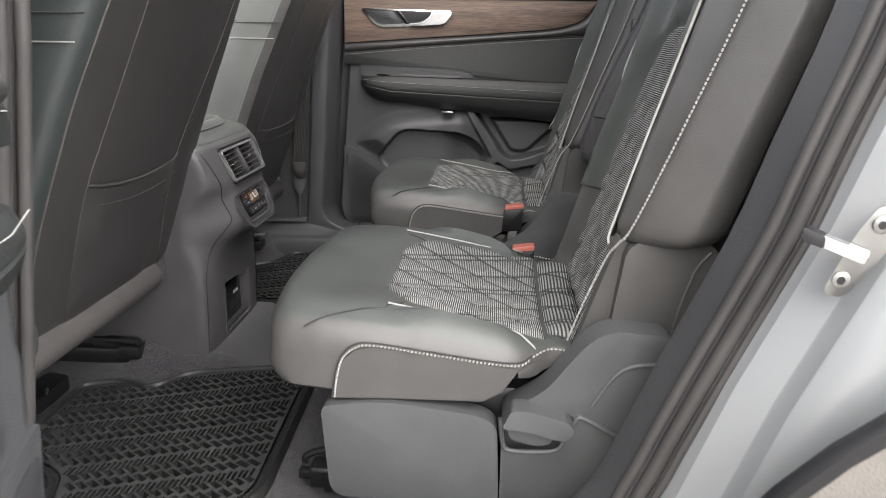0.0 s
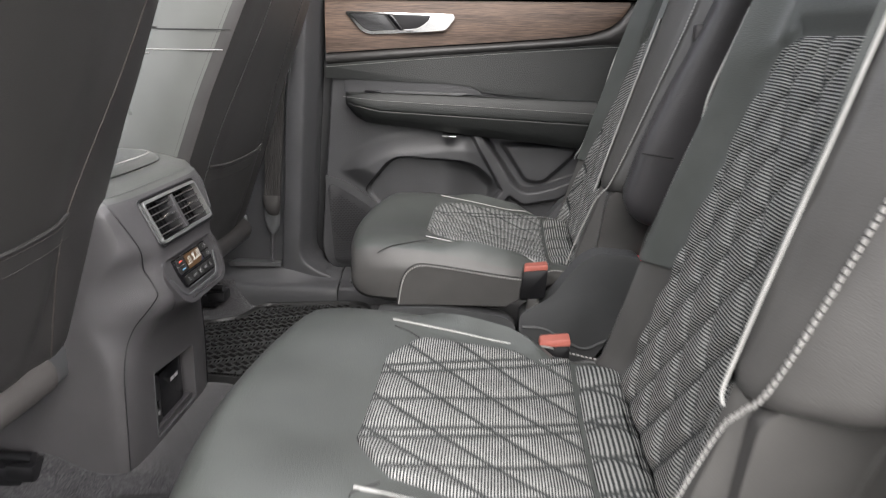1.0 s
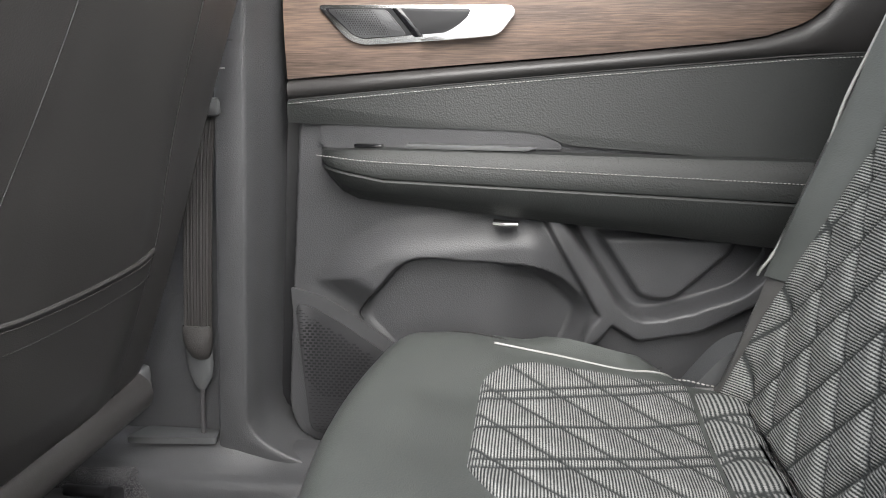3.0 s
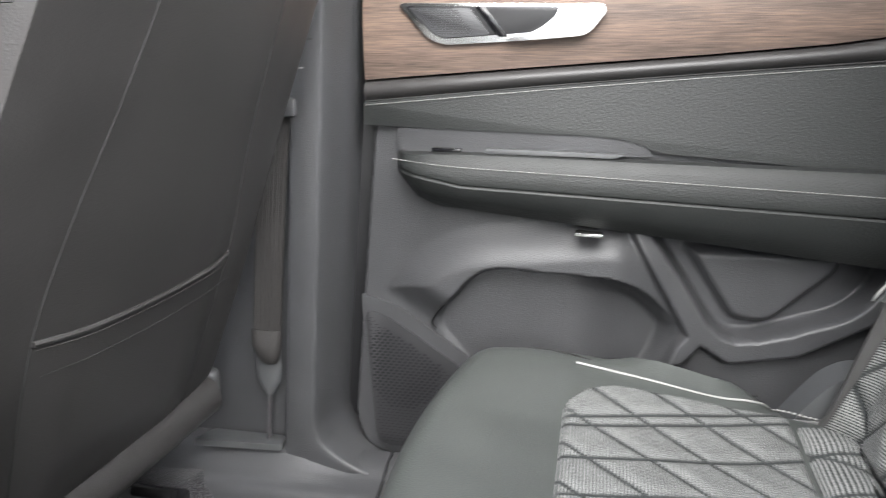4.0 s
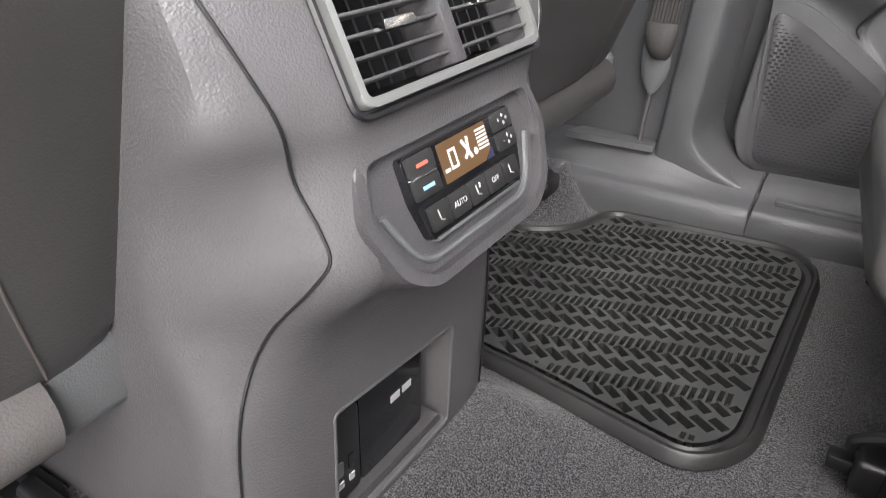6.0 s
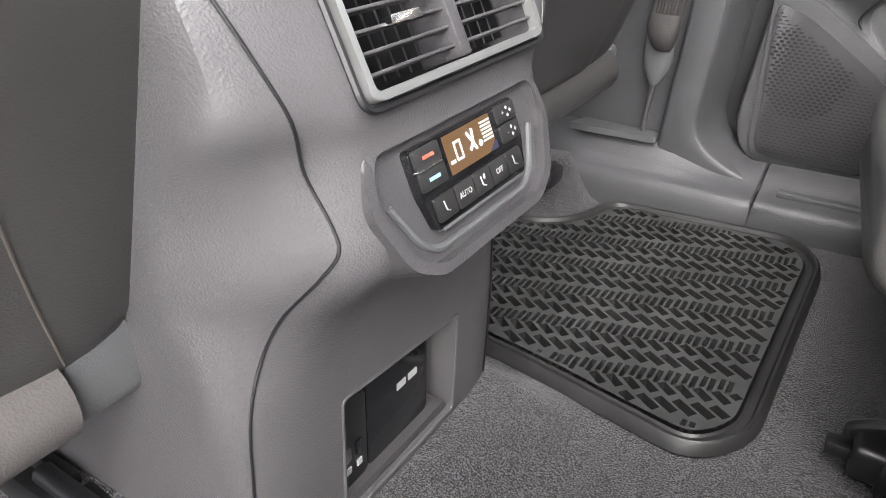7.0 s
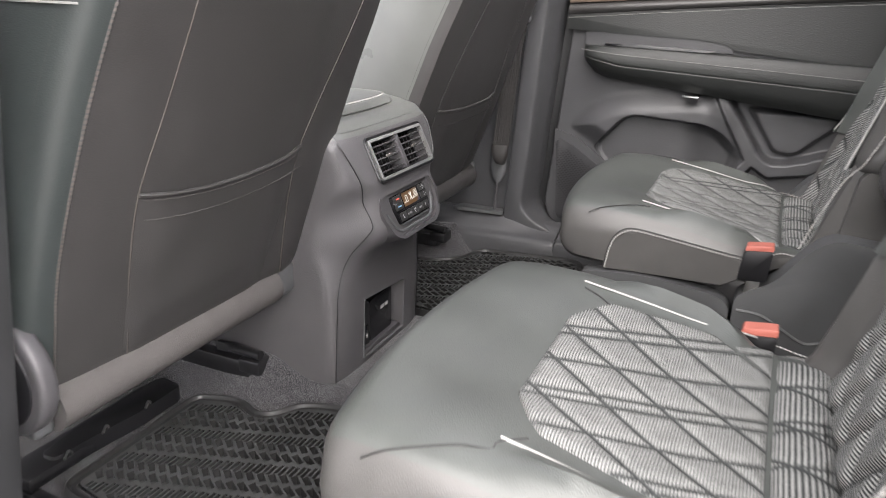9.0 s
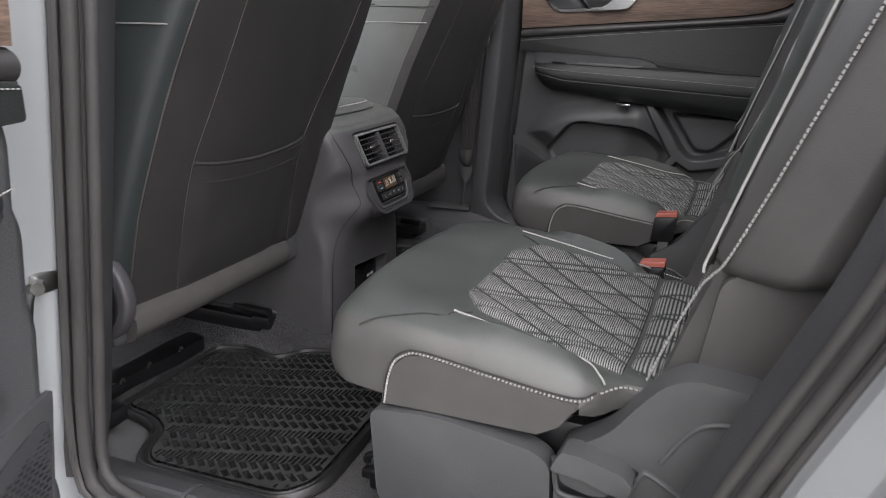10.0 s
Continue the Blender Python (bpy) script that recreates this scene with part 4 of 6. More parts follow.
def pip_line(z):
    """Where the bolsters' piping runs, out from the middle of the backrest."""
    return lerp_table([(0.30, 0.197), (0.40, 0.192), (0.44, 0.188), (0.60, 0.172), (0.70, 0.162), (0.76, 0.156), (0.95, 0.15)], z)


def back_front(z, o):
    """Front face of the backrest: x at height z and distance o from its middle."""
    x = 0.180 + 0.32 * (z - 0.445)
    a = abs(o)
    p = pip_line(z)
    x += 0.036 * (1 - smooth(p - 0.055, p - 0.001, a))
    x -= 0.007 * math.exp(-((a - p + 0.017) / 0.011) ** 2) * smooth(0.45, 0.53, z) * (1 - smooth(0.59, 0.66, z))
    if a > p + 0.004:
        x += 0.48 * (a - p - 0.004) + 6 * max(0, a - 0.21) ** 2
    return x


def rear_seat(cy, s, label):
    """A single second-row seat in the middle cy; s: +1 its outer side is at larger y, -1 at smaller y."""
    W = lambda x, o, z: (x, cy + s * o, z)
    seat = thing("rear_seat", (0.0, cy, 0.03), label, "car seat", "second-row seats")
    # cushion: rings from front to rear
    rings = []
    rf = 0.036
    xs_ = [-0.262 + rf * (1 - math.cos(radians(90 * k / 8))) for k in range(9)]
    ins = [rf * (1 - math.sin(radians(90 * k / 8))) for k in range(9)]
    xs_ += [-0.19, -0.16, -0.13, -0.10, -0.07, -0.04, -0.01, 0.02, 0.045, 0.065, 0.08, 0.09, 0.10, 0.11, 0.125, 0.14, 0.155]
    ins += [0.0] * (len(xs_) - 9)
    for x, inset in zip(xs_, ins):
        w = lerp_table(CUSHION_W, x) - inset * 0.5
        zb = lerp_table(CUSHION_B, x) + inset * 0.75
        r = 0.028
        ring = []
        NT = 34
        for i in range(NT + 1):
            q = -1 + 2 * i / NT
            o = w * q
            e = max(0.0, (abs(o) - (w - r)) / r)
            z = cushion_top(x, o) - inset * 0.9 - r * (1 - math.sqrt(max(0, 1 - min(1, e) ** 2)))
            ring.append((o, z))
        zl = ring[-1][1]
        side = [(w + 0.0015 * math.sin(math.pi * k / 5), zl + (zb + 0.012 - zl) * k / 5) for k in range(1, 6)]
        bot = [(w - 0.006, zb + 0.007), (w - 0.02, zb), (0.0, zb - 0.002), (-w + 0.02, zb), (-w + 0.006, zb + 0.007)]
        ring = ring + side + bot + [(-o, z) for o, z in side[::-1]]
        bow = 0.034 * (1 - smooth(-0.24, -0.08, x))
        tuck = lerp_table([(0.02, 1.0), (0.055, 0.88), (0.085, 0.89), (0.12, 1.0)], x) if s < 0 else 1.0
        rings.append([Vector(W(x - bow * (1 - (o / 0.26) ** 2), o * (tuck if o < 0 else 1.0), z)) for o, z in ring])
    cu_ = put("seat_cushion", *loft(rings), LEATHER, seat, "black leather seat cushion")
    cu_.data.materials.append(LEATHER_LIT)
    for pol in cu_.data.polygons:
        if pol.normal.z < 0.55:
            pol.material_index = 1

    # quilted centre of the cushion and the roll behind it
    def sheet(name, nu, nv, u0, u1, half, place, puff, label_, a, b, ph=0.0, twin=False, lean=lambda u: 1.0):
        vs, uvs, sm = [], [], []
        for i in range(nu + 1):
            u = u0 + (u1 - u0) * i / nu
            h = half(u)
            for j in range(nv + 1):
                k_ = lean(u)
                o = h * (-k_ + (1 + k_) * j / nv)
                if twin:
                    ow = s * o
                    ga = ((ow + 0.70 * u) / 0.071 + 0.2) % 1.0
                    gb = ((ow - 0.50 * u) / 0.148 + 0.62) % 1.0
                    d_ = min(min(ga, 1 - ga) * 0.071 * 0.82, min(gb, 1 - gb, abs(gb - 0.44), abs(gb - 0.56)) * 0.148 * 0.894)
                else:
                    g1 = (u / a + o / b + ph) % 1.0
                    g2 = (u / a - o / b + ph) % 1.0
                    k = 1 / math.hypot(1 / a, 1 / b)
                    d_ = min(min(g1, 1 - g1), min(g2, 1 - g2)) * k
                edge = min(u - u0, u1 - u, h - o, o + h * k_)
                hgt = puff * (1 - math.exp(-(d_ / 0.007) ** 2)) * smooth(-0.001, 0.012, edge) + 0.0015 * smooth(-0.001, 0.004, edge) - 0.002 * (1 - smooth(0, 0.003, edge))
                vs.append(place(u, o, hgt))
                uvs.append((u, o))
                sm.append(1 - smooth(0.0014, 0.0034, d_))
        f = [[i * (nv + 1) + j, i * (nv + 1) + j + 1, (i + 1) * (nv + 1) + j + 1, (i + 1) * (nv + 1) + j] for i in range(nu) for j in range(nv)]
        return put(name, vs, f, QUILT, seat, label_, 0, uvs, sm)

    front = -0.131 if s < 0 else -0.144
    hexhalf = lambda x: lerp_table([(front, 0.088), (front + 0.005, 0.102), (front + 0.026, 0.138), (-0.088, 0.157), (0.0, 0.172), (0.105, 0.190)], x)
    sheet("quilted_panel", 110, 130, front, 0.103, hexhalf, lambda u, o, h: W(u, o, cushion_top(u, o) + 0.0005 + h), 0.005, "grey-striped quilted cloth seat centre", 0.129, 0.080, 0.0, True)
    def roll(u, o, h):
        a = math.pi * (u - 0.105) / 0.05
        return W(0.105 + 0.031 * (1 - math.cos(a)), o, cushion_top(0.11, o) - 0.005 + 0.009 * math.sin(a) * (1 - (o / 0.182) ** 8) + h)
    sheet("lumbar_roll", 24, 110, 0.105, 0.155, lambda u: 0.180, roll, 0.003, "grey-striped quilted cloth roll", 0.129, 0.080, 0.0, True)

    # piping and seams on the cushion
    for sg in (-1, 1):
        line = [(-0.114 if s < 0 < sg else -0.134, 0.186), (-0.06, 0.187), (0.02, 0.190), (0.06, 0.197), (0.080, 0.212)] + ([(0.087, 0.222)] if s < 0 < sg else [(0.092, 0.232)])
        pts = spline([Vector(W(x, sg * o, cushion_top(x, o) + 0.0012 - (0.0018 if s * sg < 0 else 0.0006) * smooth(-0.08, -0.05, x) * (1 - smooth(0.02, 0.05, x)) - (0.006 if o > 0.23 else 0))) for x, o in line], 6)
        put("piping", *tube(pts, 0.0015, 8), PIPING, seat, "pale contrast piping")
        def on_cushion(x, o):
            w = lerp_table(CUSHION_W, x)
            e = min(1.0, max(0.0, (o - (w - 0.028)) / 0.028))
            return Vector(W(x - 0.034 * (1 - smooth(-0.24, -0.08, x)) * (1 - (o / 0.26) ** 2), sg * o, cushion_top(x, o) - 0.028 * (1 - math.sqrt(1 - e * e)) + 0.0006))
        run = [(-0.115, 0.206), (-0.137, 0.215), (-0.162, 0.228), (-0.186, 0.239), (-0.200, 0.245), (-0.214, 0.249)]
        if s < 0:
            run = [(-0.094, 0.170), (-0.112, 0.193)] + run if sg > 0 else [(-0.092, 0.152), (-0.108, 0.164), (-0.126, 0.172)]
        cor = spline([on_cushion(x_, o_) for x_, o_ in run], 5)
        put("seam", *tube(cor, 0.0011, 5), SEAM, seat)
        st = [(-0.176, 0.232), (-0.172, 0.262), (-0.164, 0.288), (-0.148, 0.303), (-0.125, 0.308), (-0.05, 0.299), (0.03, 0.288), (0.066, 0.284), (0.082, 0.292)]
        def sidepoint(x, z):
            return Vector(W(x, sg * (lerp_table(CUSHION_W, x) + 0.0035), z))
        pts = spline([sidepoint(x, z) for x, z in st], 6)
        put("stitching", *bars(pts, (0, 0.3, 1), 0.0034, 0.0016, half=0.0014), THREAD, seat, "white side stitching")
        panel = [(a, b - 0.002) for a, b in st[:-1]] + [(0.046, 0.250), (0.02, 0.2345), (-0.10, 0.2335)]
        put("side_panel", *prism(panel, lambda u, v, w: W(u, sg * w, v), 0.252, 0.2608, 0.001, 1), LEATHER_LIT, seat, "smooth black leather side panel")
        pts2 = spline([sidepoint(x - 0.003 * (x < -0.14), z + 0.0035 * (x > -0.15)) for x, z in st], 6)
        put("seam", *tube(pts2, 0.0012, 5), SEAM, seat)
        rear = spline([Vector(W(x, sg * o, z)) for x, o, z in [(0.084, 0.228, 0.286), (0.105, 0.214, 0.292), (0.13, 0.209, 0.289), (0.155, 0.207, 0.286)]], 5)
        put("stitching", *dashes(rear, 0.0042, 0.0016, 0.0013), THREAD, seat)
        fr = spline([Vector(W(x, sg * o, z)) for x, o, z in [(-0.250, 0.232, 0.312), (-0.258, 0.236, 0.29), (-0.258, 0.237, 0.268), (-0.252, 0.236, 0.25)]], 5)
        put("stitching", *dashes(fr, 0.004, 0.0015, 0.0008), THREAD, seat)

    # backrest
    def back_ring(z, w, inset, thick):
        ring = []
        N = 36
        for i in range(N + 1):
            o = -w + 2 * w * i / N
            r = 0.03
            e = max(0.0, (abs(o) - (w - r)) / r)
            x = back_front(z, o) + inset + r * (1 - math.sqrt(max(0, 1 - min(1, e) ** 2)))
            ring.append((x, o))
        xr = 0.180 + 0.32 * (z - 0.445) + thick - inset
        xf = ring[-1][0]
        side = [(xf + (xr - 0.03 - xf) * k / 5, w + 0.004 * math.sin(math.pi * k / 5)) for k in range(1, 6)]
        rear = [(xr - 0.012, w - 0.008), (xr, w - 0.03), (xr + 0.006, w * 0.5), (xr + 0.008, 0), (xr + 0.006, -w * 0.5), (xr, -w + 0.03), (xr - 0.012, -w + 0.008)]
        ring = ring + side + rear + [(x, -o) for x, o in side[::-1]]
        return [Vector(W(x, o, z)) for x, o in ring]
    rings = []
    for k in range(7):
        a = radians(90 * k / 6)
        i_ = 0.035 * (1 - math.sin(a))
        rings.append(back_ring(0.440 + 0.03 * (1 - math.cos(a)), 0.250 - i_, i_ * 0.6, 0.132))
    for z in [0.50 + 0.03 * i for i in range(15)]:
        rings.append(back_ring(z, 0.250 - 0.03 * smooth(0.7, 0.95, z), 0.0, 0.132))
    for k in range(1, 7):
        a = radians(90 * k / 6)
        rings.append(back_ring(0.92 + 0.04 * math.sin(a), 0.22 - 0.035 * (1 - math.cos(a)), 0.045 * (1 - math.cos(a)), 0.132))
    put("backrest", *loft(rings), LEATHER_LIT, seat, "black leather backrest")
    rings = []
    for k in range(5):
        a = radians(90 * k / 4)
        i_ = 0.02 * (1 - math.sin(a))
        rings.append(back_ring(0.272 + 0.02 * (1 - math.cos(a)), 0.207 - i_, i_, 0.10))
    for z in [0.30 + 0.02 * i for i in range(11)]:
        rings.append(back_ring(z, 0.207, 0.004, 0.10))
    put("lower_backrest", *loft(rings), LEATHER_LIT, seat)
    slope = Vector((-1, 0, 0.32)).normalized()
    def bplace(u, o, h):
        return tuple(Vector((back_front(u, o) - 0.001, 0, u)) + slope * h + Vector((0, cy + s * o, 0)))
    bh = lambda z: lerp_table([(0.285, 0.180), (0.40, 0.168), (0.50, 0.150), (0.60, 0.130), (0.675, 0.112), (0.695, 0.100), (0.712, 0.072)], z)
    sheet("quilted_back", 220, 150, 0.285, 0.712, bh, bplace, 0.0085, "grey-striped quilted cloth back panel", 0.1026, 0.0699, 0.06, lean=lambda u: lerp_table([(0.285, 0.72), (0.40, 0.80), (0.50, 0.87), (0.60, 0.94), (0.68, 1.0)], u) if s < 0 else 1.0)
    for sg in (-1, 1):
        pp = spline([Vector(bplace(z, sg * o, 0.0025 - ((0.007 if s > 0 else 0.014) * smooth(0.44 - 0.04 * (s < 0), 0.49 - 0.05 * (s < 0), z) * (1 - smooth(0.60, 0.635, z)) if sg * s > 0 and s > 0 or sg < 0 and s < 0 else 0))) for z, o in ([(0.436, pip_line(0.44) + 0.009), (0.445, pip_line(0.445) + 0.002)] if sg > 0 else [(0.438, pip_line(0.438))]) + [(z, pip_line(z)) for z in (0.47, 0.52, 0.58, 0.64, 0.70, 0.74)]], 6)
        put("piping", *tube(pp, 0.0017, 8), PIPING, seat, "pale contrast piping")
        pts = spline([Vector(bplace(z, sg * o, 0.002)) for z, o in [(0.300, 0.199), (0.36, 0.200), (0.42, 0.204), (0.440, 0.212), (0.47, 0.222), (0.60, 0.226), (0.76, 0.226), (0.88, 0.21)]], 8)
        if sg * s < 0:
            put("stitching", *bars(pts, (0.2, 1, 0), half=0.0026), THREAD, seat, "white bolster stitching")
        q = spline([Vector(bplace(z, sg * o, 0.0)) for z, o in [(0.74, 0.157), (0.71, 0.140), (0.675, 0.116)]], 5)
        put("seam", *tube(q, 0.0013, 5), SEAM, seat)
    # shoulder panel above the quilting
    lines = []
    for i in range(66):
        z = 0.44 + 0.0077 * i
        hw = pip_line(z) - 0.004
        ln = []
        for j in range(45):
            o = -hw + 2 * hw * j / 44
            d_ = max(z - 0.712, abs(o) - bh(min(z, 0.712)))
            rise = 0.009 * smooth(0.001, 0.016, d_) * smooth(0.58, 0.70, z) * (1 - smooth(0.80, 0.90, z))
            ln.append(bplace(z, o, (0.0006 + rise) if 0 < j < 44 else -0.001))
        lines.append(ln)
    put("shoulder_panel", *strip(lines), LEATHER, seat, "dark green-grey ribbed leather shoulder panel")

    # plastic frame beside the backrest, both sides
    for sg in (-1, 1):
        A = lambda u, v, w: W(u, sg * w, v)
        fr = rounded([(0.178, 0.30), (0.196, 0.436), (0.224, 0.455), (0.306, 0.442), (0.312, 0.425), (0.275, 0.33), (0.262, 0.30)], 0.012)
        put("back_frame", *prism(fr, A, 0.196, 0.222, 0.008, 3), LEATHER_LIT, seat)
        put("frame_edge", *tube(spline([Vector(A(u, v, 0.222)) for u, v in [(0.300, 0.437), (0.284, 0.415), (0.270, 0.37), (0.261, 0.325)]], 5), 0.003, 8), LEATHER_LIT, seat)
        # recliner housing
        ho = rounded([(0.046, 0.085), (0.046, 0.222), (0.075, 0.240), (0.103, 0.260), (0.128, 0.296), (0.152, 0.327), (0.180, 0.343), (0.250, 0.338), (0.262, 0.320), (0.208, 0.175), (0.140, 0.085)], [0.008, 0.012, 0.02, 0.02, 0.03, 0.02, 0.02, 0.012, 0.02, 0.04, 0.02])
        if s < 0 and sg < 0:
            ho = rounded([(0.046, 0.085), (0.046, 0.205), (0.10, 0.218), (0.140, 0.240), (0.180, 0.275), (0.215, 0.292), (0.255, 0.292), (0.262, 0.280), (0.208, 0.175), (0.140, 0.085)], 0.012)
        h = put("recliner_housing", *prism(ho, A, 0.218, 0.266, 0.007, 3), PLASTIC_GREY, seat, "dark grey plastic recliner housing")
        ridge = [(0.052, 0.198), (0.09, 0.196), (0.125, 0.178), (0.165, 0.160), (0.205, 0.178)] if sg < 0 else [(0.160, 0.238), (0.185, 0.280), (0.207, 0.296), (0.246, 0.301)]
        put("ridge", *tube(spline([Vector(A(u, v, 0.265)) for u, v in ridge], 6), 0.0035, 8), PLASTIC_GREY, h)
        co = rounded([(-0.194 if sg > 0 else -0.218, 0.221), (-0.11, 0.233), (0.018, 0.217), (0.040, 0.203), (0.045, 0.088), (-0.184 if sg > 0 else -0.200, 0.084)], [0.012, 0.05, 0.03, 0.02, 0.012, 0.025])
        put("side_cover", *prism(co, A, 0.236, 0.268, 0.006, 3), PLASTIC_GREY, seat, "flat dark grey plastic side cover")
        # rail
        put("rail", *box(-0.21, 0.24, *sorted((W(0, sg * 0.16, 0)[1], W(0, sg * 0.21, 0)[1])), 0.048, 0.078, 0.003), BLACK, seat)
        cap_ = put("rail_cap", *box(-0.232, -0.185, *sorted((W(0, sg * 0.168, 0)[1], W(0, sg * 0.206, 0)[1])), 0.050, 0.084, 0.006, 3), BLACK, seat, "black plastic rail cap")
        put("cap_tongue", *box(-0.252, -0.226, *sorted((W(0, sg * 0.172, 0)[1], W(0, sg * 0.190, 0)[1])), 0.054, 0.068, 0.003), BLACK, cap_)
        put("release_rod", *tube(spline([Vector(W(-0.175, sg * 0.198, 0.118)), Vector(W(-0.215, sg * 0.198, 0.110)), Vector(W(-0.236, sg * 0.196, 0.098)), Vector(W(-0.238, sg * 0.194, 0.088))], 5), 0.0055, 8), BLACK, cap_)
    for A in (lambda u, v, w: W(u, w, v),):
        put("lever_recess", *prism(rounded([(0.052, 0.172), (0.048, 0.228), (0.075, 0.240), (0.142, 0.222), (0.134, 0.190), (0.116, 0.174)], 0.012), A, 0.262, 0.2685, 0.002), BLACK, seat)
        lev = put("recline_lever", *prism(rounded([(0.045, 0.216), (0.057, 0.242), (0.080, 0.242), (0.126, 0.230), (0.138, 0.218), (0.128, 0.202), (0.104, 0.206), (0.085, 0.213)], 0.006), A, 0.262, 0.296, 0.006, 3), PLASTIC_GREY, seat, "dark grey recline lever")
        put("lever_foot", *prism(rounded([(0.056, 0.194), (0.052, 0.214), (0.085, 0.212), (0.112, 0.204), (0.110, 0.190), (0.09, 0.186)], 0.008), A, 0.262, 0.282, 0.004), PLASTIC_GREY, lev)
        put("recess_rim", *tube(spline([Vector(A(u, v, 0.266)) for u, v in [(0.045, 0.215), (0.048, 0.182), (0.058, 0.169), (0.112, 0.171), (0.128, 0.186), (0.141, 0.217), (0.152, 0.220), (0.197, 0.195)]], 6), 0.004, 8), PLASTIC_GREY, seat)
    # seat pan and base
    put("seat_base", *box(-0.17, 0.20, cy - 0.215, cy + 0.215, 0.075, 0.235, 0.015), BLACK, seat)
    # buckle on the inner side
    bx, out, up = (0.084, -0.030, 0.0) if s < 0 else (0.072, 0.0, 0.007)
    A = lambda u, v, w: W(bx + u * 0.98 + (v - 0.29) * 0.10, -w - out, v + up)
    bk = put("buckle", *prism(rounded([(-0.024, 0.246), (-0.024, 0.298), (0.020, 0.303), (0.022, 0.250)], 0.006), A, 0.243, 0.270, 0.004, 3), BLACK, seat, "black belt buckle")
    put("release_button", *prism(rounded([(-0.023, 0.297), (-0.022, 0.307), (0.019, 0.312), (0.020, 0.302)], 0.003), A, 0.245, 0.268, 0.002), RED, bk, "red release button")
    put("stalk", *prism([(-0.008, 0.20), (0.012, 0.20), (0.014, 0.255), (-0.008, 0.255)], A, 0.252, 0.260, 0.001), STEEL, bk)
    return seat, W


rear_seat(-0.398, -1, "black leather captain's seat with quilted striped centre, beside the open door")
right_seat, _ = rear_seat(0.402, 1, "black leather captain's seat with quilted striped centre and folded armrest")

# folded armrest on the inner side of the right seat
ar = []
for k in range(25):
    t = k / 24
    c = Vector((0.258 + 0.117 * t, 0, 0.455 + 0.36 * t))
    w = 0.048
    if k == 0:
        c = Vector((0.248, 0, 0.404))
        w = 0.010
    elif k == 1:
        c = Vector((0.250, 0, 0.410)); w = 0.028
    elif k == 2:
        c = Vector((0.253, 0, 0.424)); w = 0.041
    elif k == 3:
        c = Vector((0.256, 0, 0.442)); w = 0.047
    ax = Vector((0.36, 0, 0.93)).normalized()
    nx = Vector((ax.z, 0, -ax.x))
    w *= 1 - 0.45 * smooth(0.15, 0.9, t)
    dep = 0.030 if k > 2 else 0.012 + 0.008 * k
    ring = []
    for j in range(24):
        a = 2 * math.pi * j / 24
        ca, sa = math.cos(a), math.sin(a)
        q = 0.62
        ring.append(c + nx * (w * math.copysign(abs(ca) ** q, ca)) + Vector((0, 0.128 + dep * math.copysign(abs(sa) ** q, sa), 0)))
    ar.append(ring)
arm = put("armrest", *loft(ar), PLASTIC, right_seat, "folded armrest in dark plastic and leather")
edge = [Vector((0.258 + 0.117 * t, 0.1015, 0.455 + 0.36 * t)) + Vector((0.95, 0, -0.31)) * (0.044 * (1 - 0.45 * smooth(0.15, 0.9, t))) for t in [0.0 + 0.05 * i for i in range(21)]]
put("stitching", *bars(edge, (1, 0.2, 0), 0.0042, 0.0018, 0.0038, 0.0016), THREAD, arm, "white armrest stitching")
put("hinge_line", *tube([Vector((0.232, 0.0975, 0.527)), Vector((0.284, 0.0972, 0.520))], 0.0012, 5), SEAM, arm)
put("seat_hook", *box(0.305, 0.328, 0.125, 0.150, 0.700, 0.730, 0.004), PLASTIC, right_seat)

# red pull loop at the back of the right seat
loop = [Vector(p) for p in [(0.245, 0.165, 0.323), (0.270, 0.152, 0.319), (0.298, 0.146, 0.314), (0.306, 0.150, 0.312), (0.300, 0.156, 0.313), (0.275, 0.166, 0.317), (0.245, 0.185, 0.323)]]
lp = spline(loop, 6)
pull = tagged(put("pull_strap", *strip([[p + Vector((0, 0, 0.0095)) for p in lp], [p - Vector((0, 0, 0.0095)) for p in lp]]), RED_WEB), "red webbing pull loop behind the seat", "strap")
md = pull.modifiers.new("thickness", "SOLIDIFY")
md.thickness = 0.0018
tail = thing("seat_rail", (0.2, 0.19, 0.06), "black steel seat rail end on the carpet", "seat rail")
put("rail", *box(0.12, 0.29, 0.165, 0.205, 0.055, 0.085, 0.003), BLACK, tail)
put("end_block", *box(0.225, 0.265, 0.160, 0.21, 0.07, 0.105, 0.005), BLACK, tail)
put("warning_label", *prism([(0.215 + 0.016 * math.cos(i * 0.5236), 0.185 + 0.012 * math.sin(i * 0.5236)) for i in range(12)], lambda u, v, w: (u, v, w), 0.1052, 0.1062, 0), PRINT_RED, tail, "small round red and white label")


